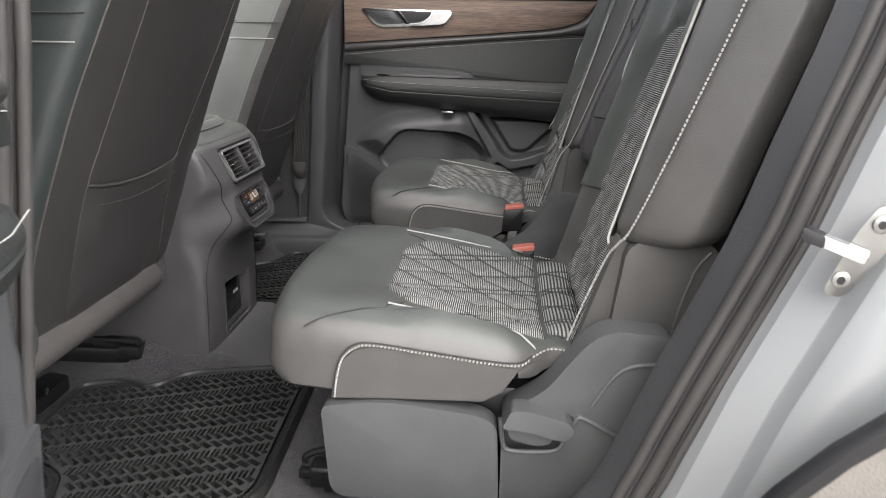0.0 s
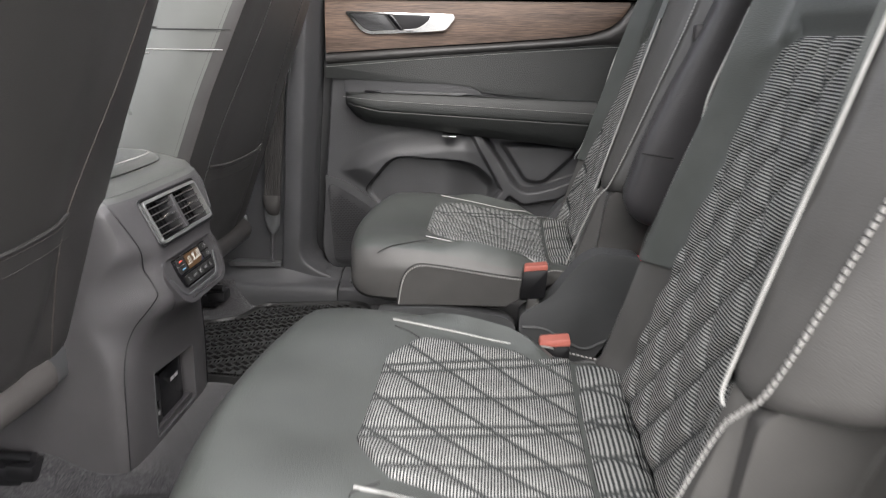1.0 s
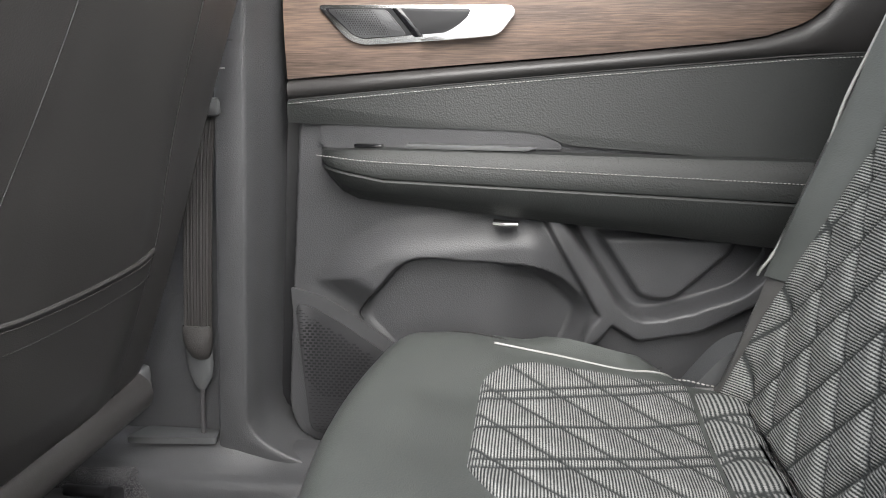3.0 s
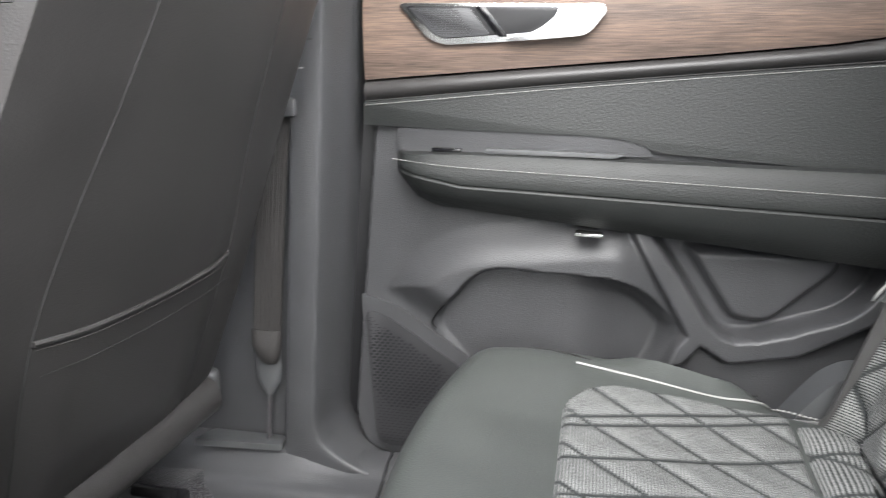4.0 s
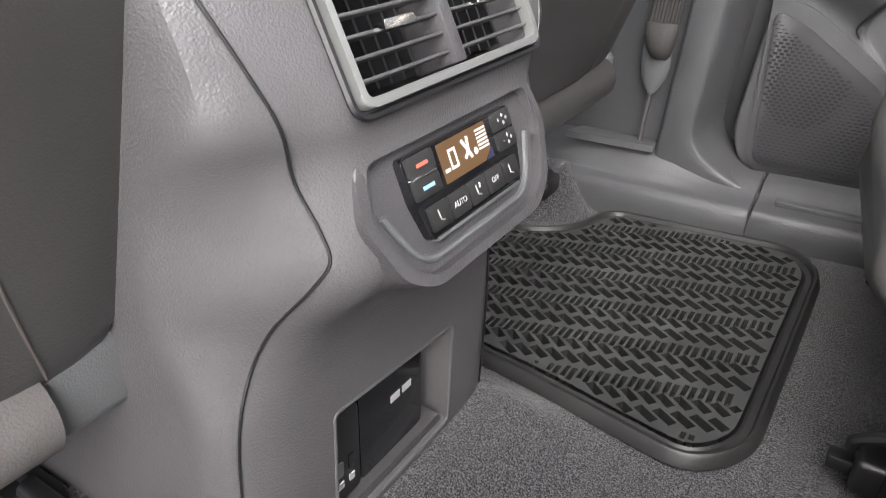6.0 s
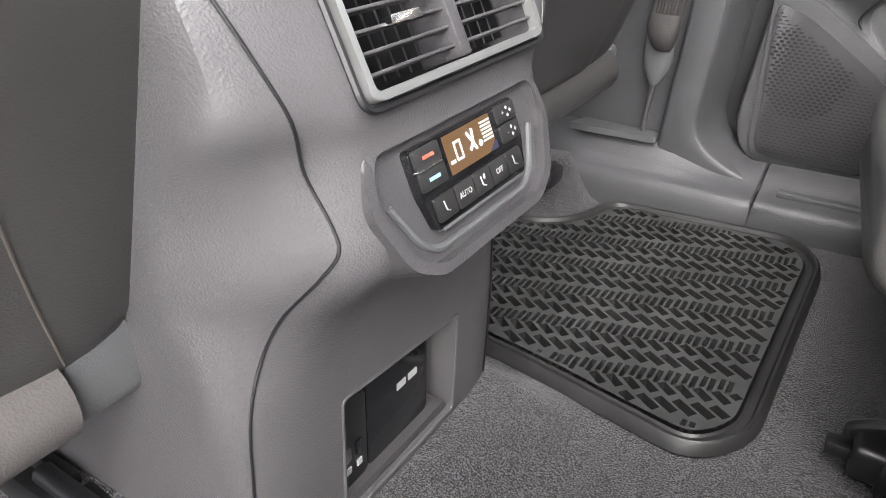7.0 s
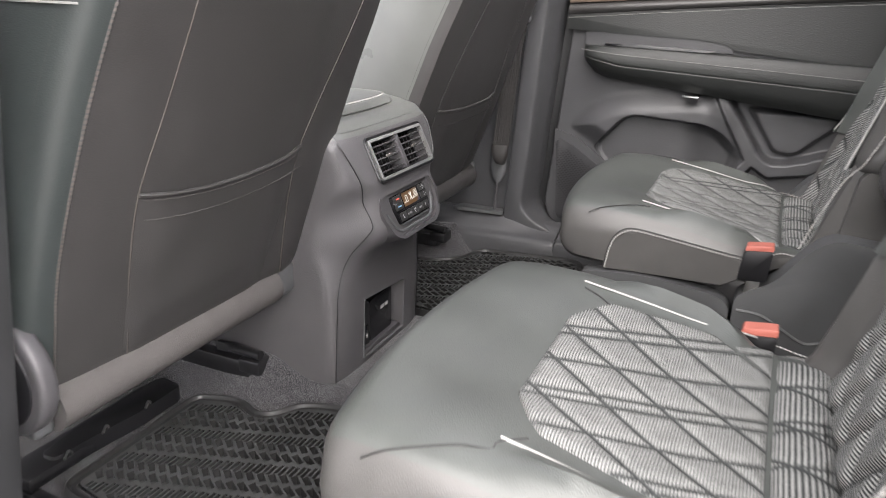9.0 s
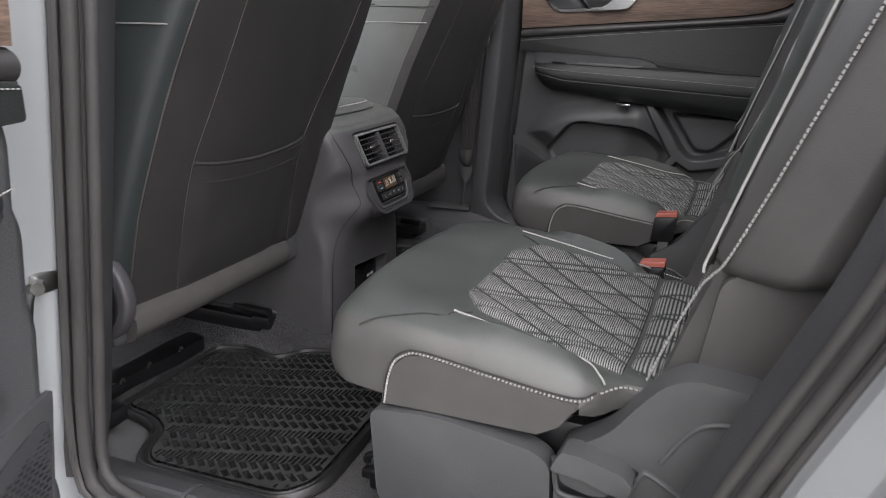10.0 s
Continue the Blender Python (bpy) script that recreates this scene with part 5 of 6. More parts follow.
# ---- front seats ----
def front_seat(cy, s, label):
    """A front seat seen from behind; s: side of the outer edge."""
    W = lambda x, o, z: (x, cy + s * o, z)
    st = thing("front_seat", (-0.85, cy, 0.0), label, "car seat", "front seats")
    def rear_x(z, o):
        x = -0.558 + 0.36 * (z - 0.46) + 0.05 * max(0, z - 0.6)
        a = abs(o)
        return x - 0.35 * max(0, a - 0.15) ** 1.6 + (0.006 * smooth(0.13, 0.20, -o) if s < 0 else 0) + 0.004 * (1 - smooth(0.10, 0.15, a))
    def hw(z):
        return lerp_table([(0.20, 0.235), (0.28, 0.250), (0.40, 0.262), (0.5, 0.258), (0.6, 0.249), (0.75, 0.228), (0.95, 0.19)], z) + (0.008 if s < 0 else 0)

    def hs(z, sg):
        """Half width; the inner side of the driver's seat ends at the console."""
        return lerp_table([(0.24, 0.240), (0.30, 0.250), (0.45, 0.266), (0.52, 0.270), (0.65, 0.279), (0.80, 0.270), (0.97, 0.240)], z) if s < 0 and sg < 0 else hw(z)

    def side_out(k, sg, w):
        """Bulge of the flank; the inner flank of the driver's side swells more."""
        return w + ((0.001, 0.001, 0.0, 0.0)[k] if (s < 0 and sg < 0) else (0.002, 0.004, 0.004, 0.0)[k])
    rings = []
    levels = [(0.245 + 0.03 * (1 - math.cos(radians(90 * k / 5))), 0.03 * (1 - math.sin(radians(90 * k / 5)))) for k in range(6)]
    levels += [(0.29 + 0.03 * i, 0.0) for i in range(22)]
    levels += [(0.93 + 0.03 * math.sin(radians(90 * k / 4)), 0.04 * (1 - math.cos(radians(90 * k / 4)))) for k in range(1, 5)]
    for z, i_ in levels:
        w, wi = hw(z) - i_, hs(z, -1) - i_
        ring = []
        N = 30
        for k in range(N + 1):
            o = -wi + (w + wi) * k / N
            r = 0.024
            e = max(0.0, (o - (w - r)) / r, (-o - (wi - r)) / r)
            ring.append((rear_x(z, o) - i_ * 0.5 - r * (1 - math.sqrt(max(0, 1 - min(1, e) ** 2))), o))
        flank = lambda sg, xe, v: [(xe - (0.02, 0.05, 0.09, 0.145)[k], side_out(k, sg, v)) for k in range(4)] + [(xe - 0.175, v - 0.02), (xe - 0.165, v - 0.07), (xe - 0.10, v - 0.11)]
        ring = ring + flank(1, ring[-1][0], w) + [(x, -o) for x, o in flank(-1, ring[0][0], wi)[::-1]]
        rings.append([Vector(W(x, o, z)) for x, o in ring])
    put("backrest", *loft(rings), LEATHER_SIDE, st, "black leather front seat backrest")
    for sg in (-1, 1):
        lines = []
        for z, i_ in levels[4:-2]:
            w = hs(z, sg) - i_
            xe = rear_x(z, sg * w) - i_ * 0.5 - 0.024
            lines.append(([W(rear_x(z, w - 0.034) + 0.0012, sg * (w - 0.034), z), W(rear_x(z, w - 0.02) + 0.001, sg * (w - 0.02), z), W(rear_x(z, w - 0.008) - 0.006, sg * (w - 0.007), z)] if sg > 0 and s < 0 else []) + [W(xe + 0.006, sg * (w - 0.001), z)] + [W(xe - (0.02, 0.05, 0.09, 0.145)[k], sg * (side_out(k, sg, w) + 0.0012), z) for k in range(4)] + [W(xe - 0.176, sg * (w - 0.019), z)])
        # Same leather both sides; the right flank's light is put into its colour
        put("side_panel", *strip(lines), COVER_LIT if s > 0 else LEATHER_TEAL, st, "smooth leather side panel")
    B = lambda z, o, h=0.0: Vector(W(rear_x(z, o) + h, o, z))
    # map pocket: a panel over the lower back, open along its upper edge
    pk_z, sag = (0.467, 0.014) if s < 0 else (0.452, 0.008)

    def pocket_half(z):
        return lerp_table([(0.27, 0.133), (0.36, 0.142), (0.48, 0.148)], z) if s < 0 else lerp_table([(0.27, 0.150), (0.36, 0.158), (0.48, 0.160)], z)
    lines = []
    for i in range(12):
        t = i / 11
        ln = []
        for j in range(25):
            q = -1 + 2 * j / 24
            top = pk_z + sag * q * q
            z = 0.268 + (top - 0.268) * t
            o = q * pocket_half(z)
            h = 0.001 + 0.007 * smooth(0, 0.25, t) * (1 - q ** 6)
            ln.append(B(z, o, h))
        lines.append(ln)
    lines.append([p + Vector((-0.008, 0, -0.001)) for p in lines[-1]])
    pk = put("map_pocket", *strip(lines), LEATHER_SIDE, st, "black leather map pocket")
    rim = lines[-2]
    put("pocket_rim", *tube([p + Vector((0.0, 0, 0.0005)) for p in rim], 0.0028, 8), LEATHER_SIDE, pk)
    put("stitching", *dashes([p + Vector((0.0022, 0, -0.0045)) for p in rim], 0.003, 0.0016, 0.0004), FABRIC, pk)
    put("stitching", *dashes([p + Vector((-0.0075, 0, -0.028)) for p in [B(pk_z + sag * (-1 + j / 12) ** 2, (-1 + j / 12) * (0.146 if s < 0 else 0.158), 0.009) for j in range(25)]], 0.003, 0.0014, 0.0004), FABRIC if s < 0 else SEAM, pk)
    for sg in (-1, 1):
        inner = [(0.262, 0.185), (0.33, 0.167), (0.40, 0.152), (0.45, 0.146), (0.487, 0.147), (0.55, 0.163), (0.64, 0.188), (0.72, 0.203), (0.80, 0.210), (0.92, 0.212)]
        outer = [(0.262, 0.125), (0.30, 0.131), (0.388, 0.144), (0.48, 0.149), (0.577, 0.132), (0.683, 0.12), (0.80, 0.11), (0.92, 0.10)]
        ed = spline([B(z, sg * o, 0.0008) for z, o in (inner if sg < 0 else outer) if s < 0] or [B(z, sg * o, 0.0008) for z, o in [(0.262, 0.146), (0.32, 0.154), (0.40, 0.159), (0.478, 0.160), (0.56, 0.142), (0.64, 0.122), (0.72, 0.108), (0.80, 0.10), (0.92, 0.096)]], 6)
        put("seam", *tube(ed, 0.0009 if s < 0 else 0.0006, 6), BRONZE_THREAD if s < 0 else SEAM, st)
        bo = spline([Vector(W(rear_x(z, hw(z) - 0.034) + 0.0005, sg * (hw(z) - 0.034), z)) if s < 0 else Vector(W(rear_x(z, hw(z)) - 0.014, sg * (hw(z) - 0.0035), z)) for z in (0.28, 0.34, 0.42, 0.52, 0.62, 0.72, 0.82, 0.92)], 6)
        if sg > 0:
            put("seam", *tube(bo, 0.0024, 6), SEAM, st)
            put("stitching", *bars(bo, (1, 0.6, 0), 0.0032, 0.0022, 0.0018, 0.0022), BRONZE_THREAD, st)
        for zz in (0.678, 0.712):
            sh = [Vector(W(rear_x(zz, sg * hs(zz, sg)) - d_, sg * (hs(zz, sg) + (0.0058 if 0.03 < d_ < 0.12 else 0.0022)), zz + 0.002)) for d_ in (0.0, 0.022, 0.05, 0.08, 0.11, 0.145, 0.16)]
            put("stitching", *tube(sh, 0.0011, 5), THREAD if zz < 0.70 else SEAM, st)
        fe = spline([Vector(W(rear_x(z, sg * hs(z, sg)) - 0.178, sg * (hs(z, sg) - 0.003), z)) for z in (0.40, 0.5, 0.6, 0.7, 0.8)], 6)
        put("stitching", *dashes(fe, 0.004, 0.002, 0.0012), THREAD, st)
    # cloth roll along the lower edge
    r0, r1 = Vector(W(-0.648, -0.183, 0.235)), Vector(W(-0.648, 0.226, 0.235))
    put("lower_roll", *tube([r0.lerp(r1, k / 8) for k in range(9)], 0.031, 18), FABRIC if s < 0 else LEATHER_SIDE, st, "soft roll along the lower edge")
    for sg, e in ((-1, 0.184), (1, 0.227)):
        put("hinge_bracket", *box(-0.70, -0.632, *sorted((W(0, sg * e, 0)[1], W(0, sg * (e + 0.060 if sg < 0 else e + 0.03), 0)[1])), 0.208, 0.268, 0.010, 3), PLASTIC_GREY, st, "grey plastic hinge cover")
    A = lambda u, v, w: W(u, w, v)
    sx = -0.664 if s < 0 else -0.735
    put("side_shield", *prism([(sx + 0.080 * math.cos(i * 0.2618), 0.296 + 0.076 * math.sin(i * 0.2618)) for i in range(24)], A, 0.248, 0.272, 0.008, 3), PLASTIC, st, "rounded plastic recliner shield")
    put("shield_inset", *prism([(sx - 0.004 + 0.068 * math.cos(i * 0.2618), 0.296 + 0.064 * math.sin(i * 0.2618)) for i in range(24)], A, 0.268, 0.274, 0.002, 2), BLACK, st)
    put("seat_cushion", *box(-1.20, -0.70, cy - 0.25, cy + 0.25, 0.20, 0.36, 0.05, 4), LEATHER_SIDE, st, "black leather front cushion")
    put("seat_frame", *box(-1.1, -0.86, cy - 0.20, cy + 0.20, 0.13, 0.20, 0.01), BLACK, st)
    for sg in (-1, 1):
        yy = sorted((W(0, sg * 0.20, 0)[1], W(0, sg * 0.24, 0)[1]))
        rl = put("rail", *box(-1.15, -0.715, *yy, 0.03, 0.065, 0.003), BLACK, st)
        put("rail_end", *box(-0.735, -0.69, yy[0] - 0.004, yy[1] + 0.004, 0.045, 0.072, 0.004), BLACK, rl)
        put("rail_tube", *tube([Vector((-0.76, yy[0] + 0.01, 0.082)), Vector((-0.695, yy[0] + 0.01, 0.080))], 0.009, 10), BLACK, rl)
    bar = rounded([(-0.842, -0.122), (-0.842, 0.06), (-0.836, 0.122), (-0.806, 0.122), (-0.798, 0.04), (-0.79, -0.02), (-0.790, -0.115)], 0.012)
    put("cross_bar", *prism(bar, lambda u, v, w: W(u, v, w), 0.020, 0.046, 0.005), BLACK, st, "black floor cross bar")
    br = put("floor_bracket", *box(-0.86, -0.752, *sorted((W(0, -0.215, 0)[1], W(0, -0.275, 0)[1])), 0.020, 0.060, 0.005), BLACK, st, "black steel rail bracket")
    for d_ in (-0.222, -0.268):
        put("bracket_ear", *box(-0.80, -0.738, *sorted((W(0, d_ - 0.006, 0)[1], W(0, d_ + 0.006, 0)[1])), 0.02, 0.082, 0.004), BLACK, br)
    put("under_tray", *box(-0.86, -0.80, *sorted((W(0, -0.10, 0)[1], W(0, 0.17, 0)[1])), 0.018, 0.040, 0.006), BLACK, st)
    for u_, v_ in ((-0.795, -0.05), (-0.80, 0.03), (-0.797, 0.10)):
        put("clip", *tube(spline([Vector(W(u_, v_, 0.044)), Vector(W(u_ + 0.004, v_ + 0.008, 0.054)), Vector(W(u_ + 0.010, v_ + 0.020, 0.050))], 4), 0.0022, 6), STEEL, st, "bare steel clip")
    put("rail_lever", *tube(spline([Vector(W(-0.775, -0.236, 0.075)), Vector(W(-0.748, -0.242, 0.100)), Vector(W(-0.742, -0.240, 0.118))], 5), 0.0042, 8), BLACK, br)
    put("lever_tip", *tube([Vector(W(-0.743, -0.240, 0.114)), Vector(W(-0.742, -0.240, 0.124))], 0.0045, 8), STEEL, br)
    put("bracket_pin", *tube([Vector(W(-0.742, -0.212, 0.064)), Vector(W(-0.742, -0.280, 0.064))], 0.007, 10), BLACK, br)
    put("bracket_foot", *box(-0.752, -0.712, *sorted((W(0, -0.225, 0)[1], W(0, -0.262, 0)[1])), 0.012, 0.034, 0.004), BLACK, br)
    return st


front_seat(-0.392, -1, "black leather front seat with map pocket, behind the open door's pillar")
front_seat(0.400, 1, "black leather front seat with map pocket, beside the closed door")


# ---- centre console ----
REAR = [(0.0, -0.553), (0.05, -0.551), (0.12, -0.548), (0.20, -0.546), (0.245, -0.538), (0.275, -0.520), (0.295, -0.500), (0.31, -0.490), (0.325, -0.488), (0.345, -0.494), (0.38, -0.505), (0.388, -0.5025), (0.395, -0.502), (0.41, -0.5065), (0.455, -0.5285), (0.472, -0.5375), (0.488, -0.555), (0.498, -0.585), (0.503, -0.62)]
con = thing("centre_console", (-0.75, 0.0, 0.0), "dark grey plastic centre console with rear air vents and climate controls", "console")
CY = 0.001


def console_ring(z, k=1.0):
    xr = lerp_table(REAR, z)
    wf = soft_table([(0.0, 0.135), (0.12, 0.132), (0.22, 0.122), (0.29, 0.104), (0.33, 0.104), (0.38, 0.106), (0.42, 0.114), (0.50, 0.120)], z)
    ws = lerp_table([(0.0, 0.160), (0.25, 0.163), (0.46, 0.168), (0.503, 0.155)], z)
    xs_ = xr - 0.015 - 0.078 * math.exp(-((z - 0.32) / 0.062) ** 2)
    half = [(xr, 0.0), (xr, wf * 0.5), (xr - 0.001, wf * 0.85), (xr - min(0.006, (xr - xs_) * 0.2), wf), (xr - min(0.016, (xr - xs_) * 0.35), wf + 0.012), ((xr + xs_) / 2 - min(0.006, (xr - xs_) * 0.1), (wf + ws) / 2 + 0.008), (xs_, ws - 0.004), (xs_ - 0.008, ws - 0.001), (xs_ - 0.016, ws), (xs_ - 0.026, ws), (-0.74, ws), (-0.8, ws), (-1.2, ws), (-1.3, ws)]
    return [Vector((x, CY + y, z)) for x, y in half] + [Vector((x, CY - y, z)) for x, y in half[:0:-1]]


zl = [0.0, 0.02, 0.05, 0.09, 0.13, 0.17, 0.20, 0.225, 0.245, 0.26, 0.275, 0.285, 0.295, 0.303, 0.31, 0.317, 0.325, 0.335, 0.345, 0.36, 0.375, 0.385, 0.392, 0.40, 0.41, 0.425, 0.44, 0.455, 0.464, 0.472, 0.480, 0.488, 0.494, 0.498, 0.503]
cbody = put("housing", *loft([console_ring(z) for z in zl]), CONSOLE_LIT, con, "grained grey plastic housing")
# Topmost faces take the cover whose sheen is put into its colour
cbody.data.materials.append(COVER_LIT)
for pol in cbody.data.polygons:
    if pol.center.z > 0.470:
        pol.material_index = 1


def VP(u, v, w):
    """Vent face: u across, v up the slope, w outwards."""
    a = math.atan2(0.030, 0.062)
    u, v = u * 0.975 + 0.0022, v * 0.92 - 0.003
    return (-0.5165 - v * math.sin(a) + w * math.cos(a), CY + u, 0.4335 + v * math.cos(a) + w * math.sin(a))


def CP(u, v, w):
    """Control face, nearly upright."""
    a = 0.40
    return (-0.4975 - v * math.sin(a) + w * math.cos(a), CY + u, 0.350 + v * math.cos(a) + w * math.sin(a))


def UP(u, v, w):
    """Face with the sockets."""
    return (-0.549 + w + v * 0.02, CY + u, 0.115 + v)


carve(cbody, prism(rounded([(-0.094, -0.034), (0.094, -0.034), (0.094, 0.035), (-0.094, 0.035)], 0.006), VP, -0.05, 0.05, 0.0),
      prism(rounded([(-0.072, -0.056), (0.078, -0.056), (0.078, 0.046), (-0.072, 0.060)], 0.006), UP, -0.030, 0.05, 0.0),
      prism(rounded([(-0.088, 0.022), (-0.096, -0.006), (-0.080, -0.040), (-0.060, -0.052), (0.060, -0.052), (0.080, -0.040), (0.096, -0.006), (0.088, 0.022)], 0.008), CP, -0.006, 0.05, 0.0))
ve = put("vent_bezel", *prism(rounded([(-0.0975, -0.0372), (0.0975, -0.0372), (0.0975, 0.0382), (-0.0975, 0.0382)], 0.009), VP, -0.004, 0.0035, 0.0016, 3), SILVER, con, "satin silver vent surround")
carve(ve, prism(rounded([(-0.0925, -0.0320), (0.0925, -0.0320), (0.0925, 0.0330), (-0.0925, 0.0330)], 0.005), VP, -0.02, 0.02, 0.0))
put("vent_gap", *tube([Vector(VP(*p, -0.001)) for p in rounded([(-0.1015, -0.041), (0.1015, -0.041), (0.1015, 0.042), (-0.1015, 0.042)], 0.011)], 0.0022, 6, closed=True), BLACK, con)
put("vent_duct", *prism([(-0.098, -0.037), (0.098, -0.037), (0.098, 0.039), (-0.098, 0.039)], VP, -0.050, -0.046, 0.0), BLACK, con)
put("vent_divider", *prism([(-0.0055, -0.031), (0.0055, -0.031), (0.0055, 0.032), (-0.0055, 0.032)], VP, -0.03, 0.002, 0.0015), PLASTIC, con)
for sd in (-1, 1):
    for i in range(5):
        v_ = -0.0225 + i * 0.0117
        a0, a1 = sorted((sd * 0.0055, sd * 0.0935))
        put("slat", *prism([(a0, v_ - 0.0011), (a1, v_ - 0.0011), (a1, v_ + 0.0011), (a0, v_ + 0.0011)], lambda u, v, w: VP(u, v + w * 0.12, w), -0.0085, -0.0008, 0.0008), PLASTIC, con)
    for i in range(6):
        u_ = sd * (0.018 + i * 0.0125)
        put("vane", *prism([(u_ - 0.001, -0.029), (u_ + 0.001, -0.029), (u_ + 0.001, 0.030), (u_ - 0.001, 0.030)], VP, -0.040, -0.019, 0.0), BLACK, con)
    u_ = sd * 0.047
    put("slider", *prism(rounded([(u_ - 0.015, -0.0008), (u_ + 0.015, -0.0008), (u_ + 0.013, 0.0045), (u_ - 0.013, 0.0045)], 0.001), VP, -0.004, 0.0035, 0.0012), CHROME, con, "bright vent slider")

# climate panel
tub = put("control_tub", *prism(rounded([(-0.086, 0.021), (-0.094, -0.006), (-0.078, -0.039), (-0.059, -0.051), (0.059, -0.051), (0.078, -0.039), (0.094, -0.006), (0.086, 0.021)], 0.008), CP, -0.010, -0.0045, 0.0), PLASTIC, con)
cf = put("control_frame", *prism(rounded([(-0.096, 0.026), (-0.104, -0.006), (-0.087, -0.045), (-0.063, -0.058), (0.063, -0.058), (0.087, -0.045), (0.104, -0.006), (0.096, 0.026)], 0.010), CP, -0.035, 0.0022, 0.006, 4), PLASTIC, con, "grained surround of the climate panel")
carve(cf, prism(rounded([(-0.088, 0.030), (-0.096, -0.006), (-0.080, -0.040), (-0.060, -0.052), (0.060, -0.052), (0.080, -0.040), (0.096, -0.006), (0.088, 0.030)], 0.008), CP, -0.0055, 0.05, 0.0))
put("tub_band", *tube([Vector(CP(*p, -0.004)) for p in rounded([(-0.083, -0.008), (-0.068, -0.036), (-0.054, -0.045), (0.054, -0.045), (0.068, -0.036), (0.083, -0.008)], [0, 0.01, 0.01, 0.01, 0.01, 0])], 0.0024, 8), PLASTIC_GREY, con)
pan = put("control_panel", *prism(rounded([(-0.060, 0.016), (-0.060, -0.010), (-0.054, -0.034), (0.054, -0.034), (0.062, -0.010), (0.062, 0.016)], 0.004), CP, -0.005, 0.001, 0.0012), GLOSS, con, "gloss black climate panel")
put("display", *prism(rounded([(-0.026, -0.010), (0.020, -0.010), (0.029, -0.004), (0.029, 0.0135), (-0.026, 0.0135)], 0.001), CP, 0.0008, 0.0014, 0), DISPLAY, pan, "amber backlit display")
put("display_end", *prism([(0.0215, -0.010), (0.031, -0.010), (0.031, -0.0045), (0.0295, -0.0045)], CP, 0.0008, 0.0013, 0), DISPLAY_BLUE, pan, "blue corner of the display")
glyph = [prism([(-0.024, -0.004), (-0.019, -0.004), (-0.019, -0.002), (-0.024, -0.002)], CP, 0.0013, 0.0018, 0)]
for a, b, c, d_ in ((-0.017, -0.004, -0.0155, 0.008), (-0.0105, -0.004, -0.009, 0.008), (-0.017, 0.0065, -0.009, 0.008), (-0.017, -0.004, -0.009, -0.0025)):
    glyph.append(prism([(a, b), (c, b), (c, d_), (a, d_)], CP, 0.0013, 0.0018, 0))
glyph.append(tube([Vector(CP(*p, 0.0016)) for p in ((-0.001, 0.009), (0.003, 0.003), (0.006, -0.003))], 0.0011, 5))
glyph.append(tube([Vector(CP(*p, 0.0016)) for p in ((0.0055, 0.010), (0.004, 0.002), (-0.001, -0.002))], 0.0011, 5))
glyph.append(prism([(0.012 + 0.0022 * math.cos(i * 0.8), -0.001 + 0.0022 * math.sin(i * 0.8)) for i in range(8)], CP, 0.0013, 0.0018, 0))
for i in range(6):
    glyph.append(prism([(0.016, -0.002 + i * 0.0023), (0.028, -0.002 + i * 0.0023), (0.028, -0.0008 + i * 0.0023), (0.016, -0.0008 + i * 0.0023)], CP, 0.0013, 0.0018, 0))
for gl in glyph:
    put("glyph", *gl, GLYPH, pan)


def button(u0, u1, v0, v1, name="button"):
    return put(name, *prism(rounded([(u0, v0), (u1, v0), (u1, v1), (u0, v1)], 0.0018), CP, -0.002, 0.0028, 0.001), RUBBER, pan)


def letters(text, u, v, size, mat, parent, place, w):
    cu = bpy.data.curves.new("text", "FONT")
    cu.body, cu.size, cu.align_x, cu.align_y, cu.extrude = text, size, "CENTER", "CENTER", 0.0002
    ob = new("lettering", cu)
    dg = bpy.context.evaluated_depsgraph_get()
    dg.update()
    me = bpy.data.meshes.new_from_object(ob.evaluated_get(dg))
    bpy.data.objects.remove(ob)
    vs = [place(u + p.co.x, v + p.co.y, w + p.co.z) for p in me.vertices]
    fs = [list(p.vertices) for p in me.polygons]
    return put("lettering", vs, fs, mat, parent, "", 0)


b1 = button(-0.058, -0.032, 0.003, 0.0145)
put("marking", *prism([(-0.050, 0.0075), (-0.039, 0.0075), (-0.039, 0.0095), (-0.050, 0.0095)], CP, 0.0027, 0.0031, 0), PRINT_RED, b1)
b2 = button(-0.058, -0.032, -0.010, 0.0015)
put("marking", *prism([(-0.050, -0.0055), (-0.039, -0.0055), (-0.039, -0.0035), (-0.050, -0.0035)], CP, 0.0027, 0.0031, 0), PRINT_BLUE, b2)
put("button_bar", *prism([(-0.058, 0.0016), (-0.034, 0.0016), (-0.034, 0.0030), (-0.058, 0.0030)], CP, 0.0, 0.0042, 0.0005), CHROME, pan)
for v0, sign in ((0.003, "+"), (-0.010, "-")):
    b_ = button(0.036, 0.060, v0, v0 + 0.0115)
    letters(sign, 0.044, v0 + 0.0058, 0.005, PRINT, b_, CP, 0.0029)
    for i in range(3):
        a = i * 2.094
        put("marking", *prism([(0.051 + 0.0028 * math.cos(a) + 0.0014 * math.cos(k), v0 + 0.0058 + 0.0028 * math.sin(a) + 0.0014 * math.sin(k)) for k in (0, 1.57, 3.14, 4.71)], CP, 0.0027, 0.0031, 0), PRINT, b_)
